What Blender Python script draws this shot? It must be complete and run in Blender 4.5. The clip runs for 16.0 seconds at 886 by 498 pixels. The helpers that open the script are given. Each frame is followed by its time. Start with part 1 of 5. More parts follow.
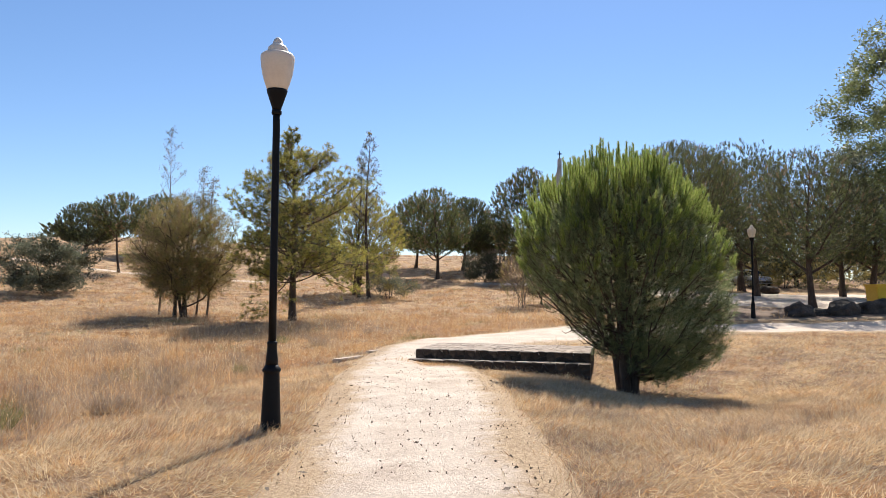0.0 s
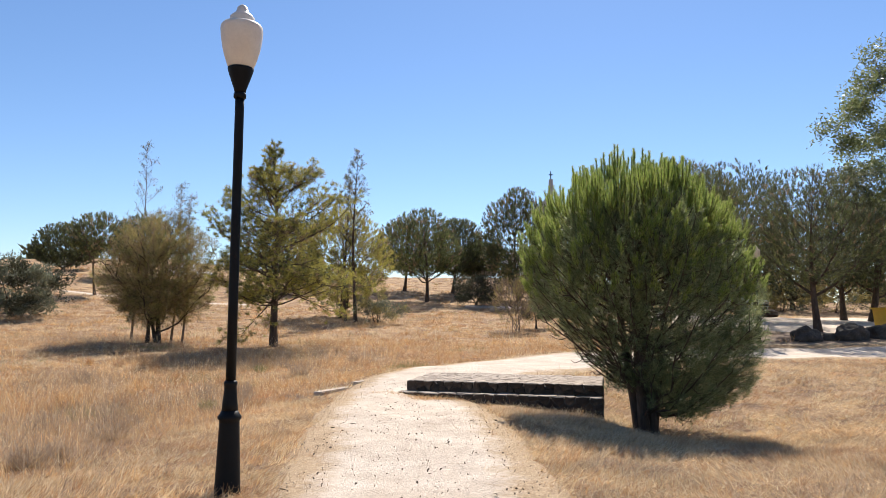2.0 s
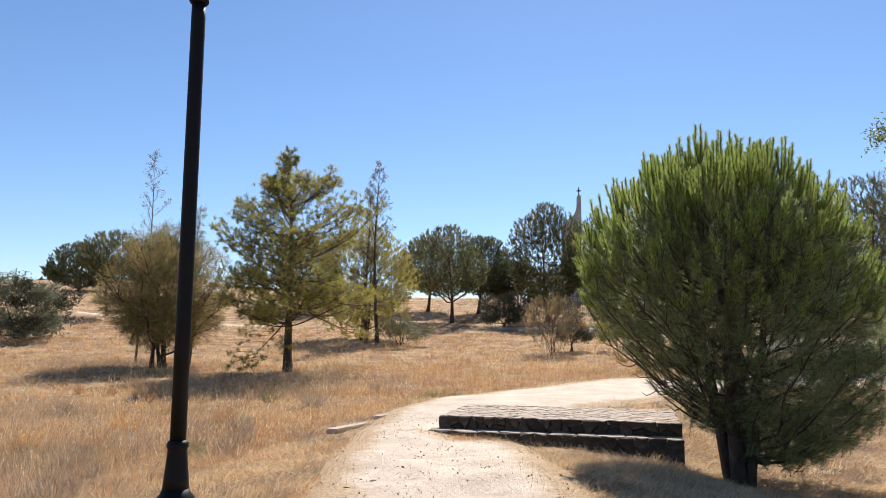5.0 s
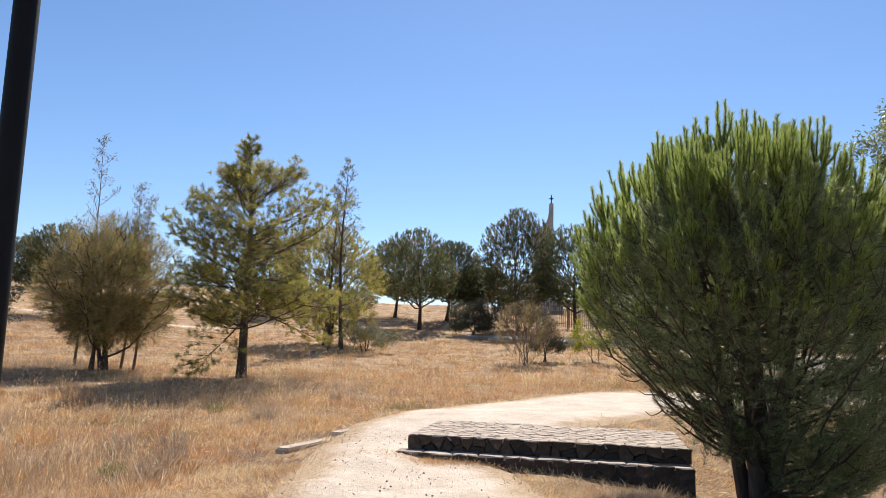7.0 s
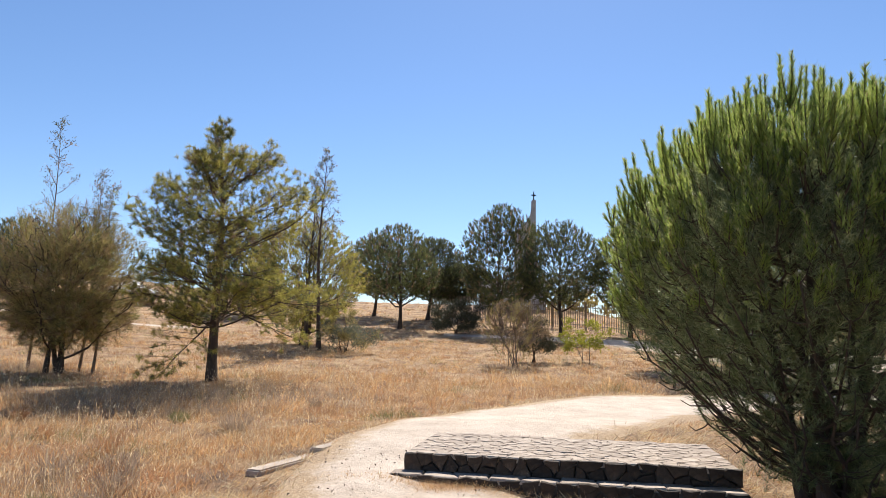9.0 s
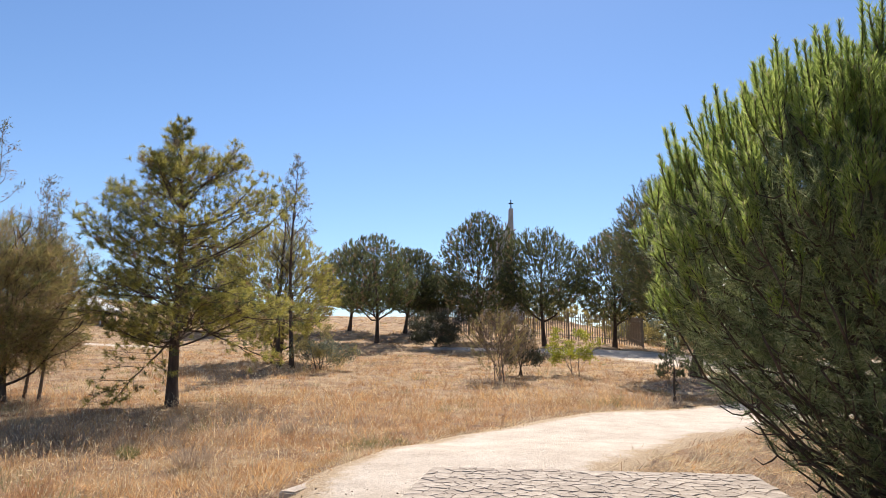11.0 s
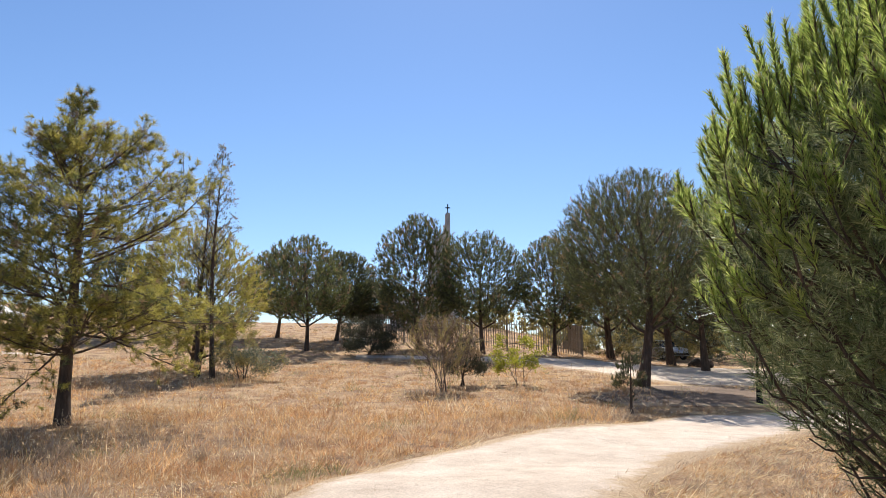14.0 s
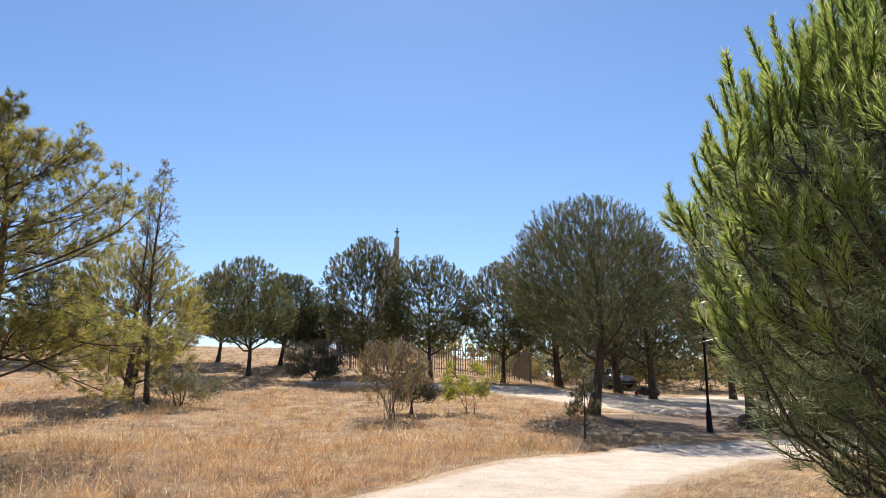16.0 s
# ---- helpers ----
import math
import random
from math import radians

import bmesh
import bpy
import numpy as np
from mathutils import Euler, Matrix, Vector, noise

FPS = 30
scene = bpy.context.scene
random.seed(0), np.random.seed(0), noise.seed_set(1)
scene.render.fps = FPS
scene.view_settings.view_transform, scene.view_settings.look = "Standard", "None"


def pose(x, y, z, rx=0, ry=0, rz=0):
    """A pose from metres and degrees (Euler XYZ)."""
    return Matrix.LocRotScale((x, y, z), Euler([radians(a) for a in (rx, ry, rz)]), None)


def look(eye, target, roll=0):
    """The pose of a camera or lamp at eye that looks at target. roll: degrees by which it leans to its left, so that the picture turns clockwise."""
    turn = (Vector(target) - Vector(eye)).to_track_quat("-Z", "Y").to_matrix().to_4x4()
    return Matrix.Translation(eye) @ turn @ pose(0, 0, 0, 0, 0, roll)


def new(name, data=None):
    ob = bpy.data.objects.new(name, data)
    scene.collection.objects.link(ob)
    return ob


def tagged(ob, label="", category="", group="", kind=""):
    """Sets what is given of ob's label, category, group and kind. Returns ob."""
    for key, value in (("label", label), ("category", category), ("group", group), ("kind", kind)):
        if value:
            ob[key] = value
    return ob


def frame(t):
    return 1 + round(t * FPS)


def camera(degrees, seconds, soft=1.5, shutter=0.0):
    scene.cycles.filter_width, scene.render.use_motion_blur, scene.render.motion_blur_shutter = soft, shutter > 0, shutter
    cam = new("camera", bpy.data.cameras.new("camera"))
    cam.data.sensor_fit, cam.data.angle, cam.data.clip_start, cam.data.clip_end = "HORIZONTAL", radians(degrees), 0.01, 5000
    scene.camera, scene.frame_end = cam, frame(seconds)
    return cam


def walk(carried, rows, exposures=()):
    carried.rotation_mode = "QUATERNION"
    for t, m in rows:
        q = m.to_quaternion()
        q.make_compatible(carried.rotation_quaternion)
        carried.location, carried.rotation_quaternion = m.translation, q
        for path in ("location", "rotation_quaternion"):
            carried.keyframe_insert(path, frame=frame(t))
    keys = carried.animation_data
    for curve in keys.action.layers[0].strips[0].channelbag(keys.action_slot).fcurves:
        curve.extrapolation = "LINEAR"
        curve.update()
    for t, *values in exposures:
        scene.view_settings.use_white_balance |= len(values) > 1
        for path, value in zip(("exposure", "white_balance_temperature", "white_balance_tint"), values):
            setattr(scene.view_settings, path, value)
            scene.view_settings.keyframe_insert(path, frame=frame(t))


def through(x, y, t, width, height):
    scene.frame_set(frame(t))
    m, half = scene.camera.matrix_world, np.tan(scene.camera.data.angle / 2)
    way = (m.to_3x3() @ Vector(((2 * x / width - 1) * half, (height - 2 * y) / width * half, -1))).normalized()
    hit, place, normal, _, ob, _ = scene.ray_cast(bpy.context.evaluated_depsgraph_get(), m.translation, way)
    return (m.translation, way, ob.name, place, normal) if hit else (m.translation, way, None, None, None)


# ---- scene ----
cam = camera(63.8, 16.0, soft=0.75)
PATH = [
    (0, (0.787, -0.113, 1.444), (0.587, 1.873, 1.564), 0.3),
    (0.5, (0.682, 0.254, 1.461), (0.5, 2.241, 1.603), 0.3),
    (1, (0.651, 0.647, 1.462), (0.48, 2.634, 1.62), 0.4),
    (1.5, (0.578, 1.004, 1.454), (0.412, 2.99, 1.621), 0.4),
    (2, (0.508, 1.378, 1.474), (0.342, 3.362, 1.658), 0.3),
    (2.5, (0.502, 1.755, 1.484), (0.328, 3.737, 1.684), 0.3),
    (3, (0.377, 2.097, 1.479), (0.176, 4.076, 1.691), 0.1),
    (3.5, (0.261, 2.448, 1.481), (0.033, 4.423, 1.702), 0.0),
    (4, (0.221, 2.823, 1.484), (-0.021, 4.796, 1.709), 0.0),
    (6.5, (-0.205, 4.83, 1.43), (-0.364, 6.805, 1.699), 1.2),
    (7, (-0.228, 5.19, 1.437), (-0.364, 7.168, 1.704), 1.5),
    (7.5, (-0.367, 5.536, 1.45), (-0.497, 7.514, 1.71), 1.5),
    (8, (-0.456, 5.873, 1.435), (-0.571, 7.853, 1.692), 1.6),
    (8.5, (-0.515, 6.285, 1.438), (-0.609, 8.266, 1.699), 1.6),
    (9, (-0.628, 6.68, 1.458), (-0.699, 8.661, 1.724), 1.4),
    (9.5, (-0.635, 7.068, 1.451), (-0.674, 9.048, 1.727), 1.2),
    (12, (-1.085, 8.94, 1.544), (-1.056, 10.915, 1.854), -0.6),
    (12.5, (-1.103, 9.229, 1.524), (-1.04, 11.204, 1.836), -0.7),
    (13, (-1.094, 9.53, 1.537), (-0.985, 11.502, 1.852), -0.7),
    (13.5, (-1.166, 9.883, 1.555), (-1.016, 11.852, 1.873), -0.3),
    (14, (-1.137, 10.191, 1.537), (-0.943, 12.156, 1.861), 0.0),
    (14.5, (-1.139, 10.449, 1.528), (-0.896, 12.405, 1.87), 0.3),
    (15, (-1.249, 10.671, 1.54), (-0.967, 12.617, 1.903), 0.4),
    (15.5, (-1.26, 10.738, 1.538), (-0.944, 12.676, 1.922), 0.5),
    (16, (-1.224, 10.772, 1.561), (-0.885, 12.703, 1.956), 0.3),
]
walk(cam, [(t, look(eye, target, roll)) for t, eye, target, roll in PATH])

# ---- sun, sky and exposure ----
SUN_EL, SUN_AZ = radians(47.0), math.atan2(0.13, 0.99)
world = bpy.data.worlds.new("sky")
scene.world = world
world.use_nodes = True
wn = world.node_tree.nodes
sky = wn.new("ShaderNodeTexSky")
sky.sky_type, sky.sun_disc = "NISHITA", False
sky.sun_elevation, sky.sun_rotation = SUN_EL, SUN_AZ
sky.altitude, sky.air_density, sky.dust_density, sky.ozone_density = 300, 1.0, 0.12, 3.0
sky_tone = wn.new("ShaderNodeHueSaturation")
sky_tone.inputs["Saturation"].default_value = 1.06
wn["Background"].inputs["Strength"].default_value = 0.080
world.node_tree.links.new(sky.outputs[0], sky_tone.inputs["Color"])
sky_tint = wn.new("ShaderNodeMix")
sky_tint.data_type, sky_tint.blend_type = "RGBA", "MULTIPLY"
sky_tint.inputs[0].default_value, sky_tint.inputs[7].default_value = 1.0, (0.93, 0.965, 1.05, 1)
world.node_tree.links.new(sky_tone.outputs[0], sky_tint.inputs[6])
world.node_tree.links.new(sky_tint.outputs[2], wn["Background"].inputs["Color"])
sun_data = bpy.data.lights.new("sun", "SUN")
sun_data.energy, sun_data.angle, sun_data.color = 4.8, radians(0.53), (1.0, 0.95, 0.86)
sun = new("sun", sun_data)
sun.matrix_world = look((0, 0, 60), Vector((0, 0, 60)) - Vector((math.sin(SUN_AZ) * math.cos(SUN_EL), math.cos(SUN_AZ) * math.cos(SUN_EL), math.sin(SUN_EL))))
scene.view_settings.exposure = 0.74


# ---- materials ----
def material(name, rough=0.8, metal=0.0):
    m = bpy.data.materials.new(name)
    m.use_nodes = True
    b = m.node_tree.nodes["Principled BSDF"]
    b.inputs["Roughness"].default_value, b.inputs["Metallic"].default_value = rough, metal
    return m, m.node_tree.nodes, m.node_tree.links, b


def ramp(n, stops):
    r = n.new("ShaderNodeValToRGB")
    e = r.color_ramp.elements
    e[0].position, e[0].color = stops[0][0], (*stops[0][1], 1)
    e[1].position, e[1].color = stops[-1][0], (*stops[-1][1], 1)
    for p, c in stops[1:-1]:
        e.new(p).color = (*c, 1)
    return r


def noise_tex(n, l, scale, detail=6, rough=0.6, stretch=None):
    c = n.new("ShaderNodeTexCoord")
    t = n.new("ShaderNodeTexNoise")
    t.inputs["Scale"].default_value, t.inputs["Detail"].default_value, t.inputs["Roughness"].default_value = scale, detail, rough
    if stretch:
        mp = n.new("ShaderNodeMapping")
        mp.inputs["Scale"].default_value = stretch
        l.new(c.outputs["Object"], mp.inputs["Vector"])
        l.new(mp.outputs[0], t.inputs["Vector"])
    else:
        l.new(c.outputs["Object"], t.inputs["Vector"])
    return t


def mix(n, l, kind, fac, a, b):
    x = n.new("ShaderNodeMix")
    x.data_type, x.blend_type = "RGBA", kind
    for s, v in ((0, fac), (6, a), (7, b)):
        if hasattr(v, "is_output"):
            l.new(v, x.inputs[s])
        else:
            x.inputs[s].default_value = v if s == 0 else (*v, 1)
    return x.outputs[2]


def relief(n, l, b, source, strength, depth):
    bp = n.new("ShaderNodeBump")
    bp.inputs["Strength"].default_value, bp.inputs["Distance"].default_value = strength, depth
    l.new(source, bp.inputs["Height"])
    l.new(bp.outputs[0], b.inputs["Normal"])


def surface(name, stops, scale, rough=0.85, fine=60, bump=0.6, depth=0.02, metal=0.0, stretch=None, fine_amount=0.5):
    """A rough surface: large stains from one noise, grain from a finer one, and relief from both."""
    m, n, l, b = material(name, rough, metal)
    big, small = noise_tex(n, l, scale, 7, 0.65, stretch), noise_tex(n, l, fine, 5, 0.7, stretch)
    r = ramp(n, stops)
    l.new(big.outputs["Fac"], r.inputs[0])
    g = ramp(n, [(0.25, (0.45, 0.43, 0.4)), (0.7, (1.25, 1.22, 1.2))])
    l.new(small.outputs["Fac"], g.inputs[0])
    l.new(mix(n, l, "MULTIPLY", fine_amount, r.outputs[0], g.outputs[0]), b.inputs["Base Color"])
    relief(n, l, b, small.outputs["Fac"], bump, depth)
    return m


def leafy(name, stops, through=0.35, rough=0.55):
    """Leaves, needles and blades: a colour for each one, and light that passes through."""
    m, n, l, b = material(name, rough)
    g = n.new("ShaderNodeNewGeometry")
    r = ramp(n, stops)
    l.new(g.outputs["Random Per Island"], r.inputs[0])
    big = noise_tex(n, l, 0.9, 3)
    g2 = ramp(n, [(0.3, (0.72, 0.74, 0.7)), (0.7, (1.2, 1.16, 1.05))])
    l.new(big.outputs["Fac"], g2.inputs[0])
    c = mix(n, l, "MULTIPLY", 0.8, r.outputs[0], g2.outputs[0])
    l.new(c, b.inputs["Base Color"])
    b.inputs["Specular IOR Level"].default_value = 0.3
    t = n.new("ShaderNodeBsdfTranslucent")
    l.new(c, t.inputs["Color"])
    s = n.new("ShaderNodeMixShader")
    s.inputs[0].default_value = through
    l.new(b.outputs[0], s.inputs[1])
    l.new(t.outputs[0], s.inputs[2])
    l.new(s.outputs[0], n["Material Output"].inputs["Surface"])
    return m


M_GROUND = surface("dry_earth_and_straw", [(0.32, (0.19, 0.105, 0.055)), (0.45, (0.34, 0.20, 0.10)), (0.56, (0.47, 0.30, 0.15)), (0.72, (0.58, 0.40, 0.22))], 1.1, 0.95, 20, 1.0, 0.08, fine_amount=0.85)
M_PATH = surface("pale_packed_sand", [(0.28, (0.51, 0.395, 0.305)), (0.5, (0.645, 0.525, 0.42)), (0.7, (0.745, 0.625, 0.52))], 1.6, 0.95, 34, 1.0, 0.03, fine_amount=0.55)
def worn_rim(m):
    """Lets a trodden surface give way to straw and earth along its ragged rims."""
    n, l = m.node_tree.nodes, m.node_tree.links
    b = n["Principled BSDF"]
    sand = b.inputs["Base Color"].links[0].from_socket
    at = n.new("ShaderNodeAttribute")
    at.attribute_name = "rim"
    no, fine = noise_tex(n, l, 4.5, 6, 0.75), noise_tex(n, l, 30, 4, 0.7)
    add = n.new("ShaderNodeMath")
    add.operation = "MULTIPLY_ADD"
    l.new(no.outputs["Fac"], add.inputs[0])
    add.inputs[1].default_value, add.inputs[2].default_value = 0.75, -0.47
    tot = n.new("ShaderNodeMath")
    l.new(add.outputs[0], tot.inputs[0])
    l.new(at.outputs["Fac"], tot.inputs[1])
    f = ramp(n, [(0.0, (0, 0, 0)), (0.30, (1, 1, 1))])
    l.new(tot.outputs[0], f.inputs[0])
    earth = ramp(n, [(0.3, (0.26, 0.165, 0.095)), (0.5, (0.44, 0.30, 0.175)), (0.7, (0.60, 0.45, 0.29))])
    l.new(fine.outputs["Fac"], earth.inputs[0])
    l.new(mix(n, l, "MIX", f.outputs[0], earth.outputs[0], sand), b.inputs["Base Color"])


worn_rim(M_PATH)


def cracked(m):
    """Fine broken cracks and worn hollows in the trodden crust."""
    n, l = m.node_tree.nodes, m.node_tree.links
    b = n["Principled BSDF"]
    was = b.inputs["Base Color"].links[0].from_socket
    v = n.new("ShaderNodeTexVoronoi")
    v.feature = "DISTANCE_TO_EDGE"
    v.inputs["Scale"].default_value = 3.2
    c = n.new("ShaderNodeTexCoord")
    w = noise_tex(n, l, 2.5, 4)
    add = n.new("ShaderNodeMixRGB")
    add.blend_type = "ADD"
    add.inputs[0].default_value = 0.35
    l.new(c.outputs["Object"], add.inputs[1])
    l.new(w.outputs["Color"], add.inputs[2])
    l.new(add.outputs[0], v.inputs["Vector"])
    line = ramp(n, [(0.0, (0.62, 0.58, 0.54)), (0.035, (1, 1, 1))])
    l.new(v.outputs["Distance"], line.inputs[0])
    where = ramp(n, [(0.48, (0, 0, 0)), (0.62, (0.8, 0.8, 0.8))])
    l.new(noise_tex(n, l, 1.1, 5).outputs["Fac"], where.inputs[0])
    l.new(mix(n, l, "MULTIPLY", where.outputs[0], was, line.outputs[0]), b.inputs["Base Color"])


cracked(M_PATH)
# Near-black riser stone: shade on faces turned from the sun goes into the colour.
M_STONE = surface("shade_darkened_stone", [(0.3, (0.03, 0.021, 0.015)), (0.52, (0.075, 0.053, 0.038)), (0.74, (0.21, 0.155, 0.115))], 2.2, 0.9, 30, 0.9, 0.02)
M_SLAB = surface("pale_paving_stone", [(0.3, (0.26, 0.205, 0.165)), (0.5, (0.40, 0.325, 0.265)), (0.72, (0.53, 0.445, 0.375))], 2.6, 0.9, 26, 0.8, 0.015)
def piecewise(m, low, high):
    """Gives each piece that shares the material a tone of its own."""
    n, l = m.node_tree.nodes, m.node_tree.links
    b = n["Principled BSDF"]
    was = b.inputs["Base Color"].links[0].from_socket
    o = n.new("ShaderNodeObjectInfo")
    r = ramp(n, [(0, low), (1, high)])
    l.new(o.outputs["Random"], r.inputs[0])
    l.new(mix(n, l, "MULTIPLY", 1.0, was, r.outputs[0]), b.inputs["Base Color"])


piecewise(M_SLAB, (0.78, 0.74, 0.70), (1.15, 1.13, 1.10))
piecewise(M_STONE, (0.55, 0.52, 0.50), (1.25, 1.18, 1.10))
M_JOINT = surface("sandy_joint", [(0.3, (0.27, 0.21, 0.165)), (0.7, (0.43, 0.35, 0.285))], 5, 0.95, 40)
M_MORTAR = surface("dark_mortar", [(0.3, (0.04, 0.034, 0.028)), (0.7, (0.10, 0.085, 0.07))], 5, 0.95, 40)
M_ROCK = surface("dark_granite", [(0.3, (0.045, 0.033, 0.025)), (0.55, (0.095, 0.071, 0.053)), (0.75, (0.18, 0.138, 0.104))], 1.8, 0.9, 14, 1.0, 0.05)
M_BARK = surface("dark_pine_bark", [(0.3, (0.045, 0.03, 0.022)), (0.55, (0.10, 0.068, 0.048)), (0.75, (0.17, 0.12, 0.085))], 6, 0.95, 24, 1.0, 0.03, stretch=(1, 1, 0.25))
M_TWIG = surface("grey_brown_twig", [(0.3, (0.12, 0.085, 0.06)), (0.7, (0.26, 0.19, 0.14))], 8, 0.9, 30, 0.6)
M_IRON = surface("black_painted_iron", [(0.3, (0.003, 0.003, 0.004)), (0.7, (0.006, 0.006, 0.007))], 5, 0.55, 60, 0.15, 0.004)
M_IRON.node_tree.nodes["Principled BSDF"].inputs["Specular IOR Level"].default_value = 0.18
M_GLOBE = surface("yellowed_opal_plastic", [(0.3, (0.60, 0.51, 0.41)), (0.6, (0.72, 0.63, 0.52)), (0.8, (0.78, 0.70, 0.60))], 3, 0.45, 50, 0.1, 0.004, fine_amount=0.12)
M_CREAM = surface("cream_opal_plastic", [(0.3, (0.52, 0.41, 0.27)), (0.7, (0.66, 0.55, 0.39))], 3, 0.45, 50, 0.1, 0.004, fine_amount=0.12)
M_FENCE = surface("weathered_metal_pale", [(0.3, (0.20, 0.165, 0.125)), (0.7, (0.36, 0.31, 0.25))], 4, 0.6, 40, 0.2)
M_WHITE = surface("whitewashed_wall", [(0.3, (0.66, 0.65, 0.62)), (0.7, (0.80, 0.79, 0.77))], 1.2, 0.85, 30, 0.3)
M_SLATE = surface("pale_grey_concrete", [(0.3, (0.36, 0.34, 0.32)), (0.7, (0.52, 0.50, 0.47))], 0.8, 0.85, 12, 0.4)
M_YELLOW = surface("yellow_painted_steel", [(0.3, (0.70, 0.40, 0.012)), (0.7, (0.80, 0.50, 0.02))], 2, 0.5, 30, 0.15, fine_amount=0.2)
M_CAR = surface("silver_car_paint", [(0.3, (0.42, 0.43, 0.45)), (0.7, (0.52, 0.53, 0.55))], 2, 0.3, 40, 0.02, metal=0.6, fine_amount=0.05)
M_DARK = surface("black_rubber", [(0.3, (0.015, 0.015, 0.016)), (0.7, (0.03, 0.03, 0.03))], 4, 0.8, 40, 0.2)
M_GLASS = surface("dark_car_glass", [(0.3, (0.01, 0.012, 0.014)), (0.7, (0.018, 0.02, 0.022))], 1, 0.08, 40, 0.0, fine_amount=0.0)
M_DEBRIS = surface("dead_leaf", [(0.3, (0.13, 0.095, 0.07)), (0.7, (0.27, 0.205, 0.15))], 9, 0.9, 40)
M_DIRT = surface("shaded_bank_soil", [(0.3, (0.12, 0.075, 0.05)), (0.7, (0.25, 0.165, 0.11))], 1.3, 0.95, 22, 0.9, 0.05)
worn_rim(M_DIRT)

L_CANDLE = leafy("new_pine_needles", [(0, (0.195, 0.275, 0.062)), (0.5, (0.32, 0.395, 0.098)), (1, (0.50, 0.54, 0.19))], 0.58, 0.5)
L_OLD = leafy("old_pine_needles", [(0, (0.095, 0.13, 0.058)), (0.6, (0.225, 0.26, 0.12)), (1, (0.47, 0.48, 0.28))], 0.54, 0.34)
L_BUD = leafy("pale_pine_buds", [(0, (0.34, 0.33, 0.17)), (1, (0.52, 0.48, 0.28))], 0.3, 0.6)
L_PINE = leafy("pine_needles_far", [(0, (0.085, 0.102, 0.042)), (0.5, (0.15, 0.165, 0.062)), (1, (0.25, 0.25, 0.10))], 0.42)
L_PINE_D = leafy("dark_pine_needles", [(0, (0.062, 0.07, 0.042)), (0.5, (0.105, 0.112, 0.06)), (1, (0.17, 0.17, 0.092))], 0.38)
L_ALEPPO = leafy("yellowish_pine_needles", [(0, (0.22, 0.20, 0.05)), (0.5, (0.36, 0.325, 0.08)), (1, (0.52, 0.46, 0.13))], 0.58)
L_BROWN = leafy("dry_brown_needles", [(0, (0.21, 0.135, 0.08)), (0.6, (0.32, 0.22, 0.125)), (1, (0.44, 0.315, 0.185))], 0.42)
L_GREY = leafy("grey_green_leaves", [(0, (0.11, 0.115, 0.08)), (0.6, (0.18, 0.19, 0.13)), (1, (0.29, 0.295, 0.21))], 0.38)
L_OLIVE = leafy("olive_feathery_leaves", [(0, (0.20, 0.165, 0.065)), (0.5, (0.32, 0.26, 0.10)), (1, (0.44, 0.365, 0.155))], 0.52)
L_HOLM = leafy("dark_holm_oak_leaves", [(0, (0.04, 0.042, 0.026)), (0.6, (0.075, 0.075, 0.042)), (1, (0.13, 0.125, 0.075))], 0.25, 0.45)
L_EUC = leafy("eucalyptus_leaves", [(0, (0.13, 0.155, 0.07)), (0.5, (0.21, 0.24, 0.105)), (1, (0.33, 0.35, 0.17))], 0.42, 0.4)
L_LIME = leafy("yellow_green_leaves", [(0, (0.24, 0.25, 0.03)), (0.5, (0.38, 0.37, 0.05)), (1, (0.52, 0.48, 0.09))], 0.45)
G_GOLD = leafy("golden_dry_grass", [(0, (0.43, 0.225, 0.098)), (0.5, (0.66, 0.395, 0.185)), (1, (0.82, 0.56, 0.30))], 0.45, 0.7)
G_PALE = leafy("bleached_straw", [(0, (0.55, 0.395, 0.24)), (0.5, (0.77, 0.59, 0.385)), (1, (0.90, 0.75, 0.54))], 0.4, 0.65)
G_RUST = leafy("rusty_dry_grass", [(0, (0.33, 0.165, 0.088)), (0.5, (0.51, 0.285, 0.155)), (1, (0.66, 0.41, 0.235))], 0.4, 0.75)
G_GREY = leafy("grey_withered_weeds", [(0, (0.27, 0.19, 0.14)), (0.6, (0.44, 0.33, 0.25)), (1, (0.60, 0.48, 0.38))], 0.38, 0.8)
G_GREEN = leafy("faded_green_grass", [(0, (0.19, 0.18, 0.075)), (0.6, (0.29, 0.26, 0.12)), (1, (0.38, 0.34, 0.17))], 0.35, 0.7)

rng = np.random.default_rng(7)


# ---- mesh helpers ----
def link(name, me, mat, parent=None, label=""):
    for x in (mat if isinstance(mat, (list, tuple)) else [mat]):
        me.materials.append(x)
    ob = new(name, me)
    if parent is not None:
        ob.parent = parent
    return tagged(ob, label)


def part(name, bm, mat, parent=None, label="", smooth=False):
    me = bpy.data.meshes.new(name)
    bm.normal_update()
    for f in bm.faces:
        f.smooth = smooth
    bm.to_mesh(me)
    bm.free()
    return link(name, me, mat, parent, label)


def thing(name, place, label, category, group="", kind="", turn=0.0):
    ob = new(name)
    ob.matrix_world = ob.matrix_basis = pose(*place, 0, 0, turn)
    ob.empty_display_size = 0.2
    return tagged(ob, label, category, group, kind)


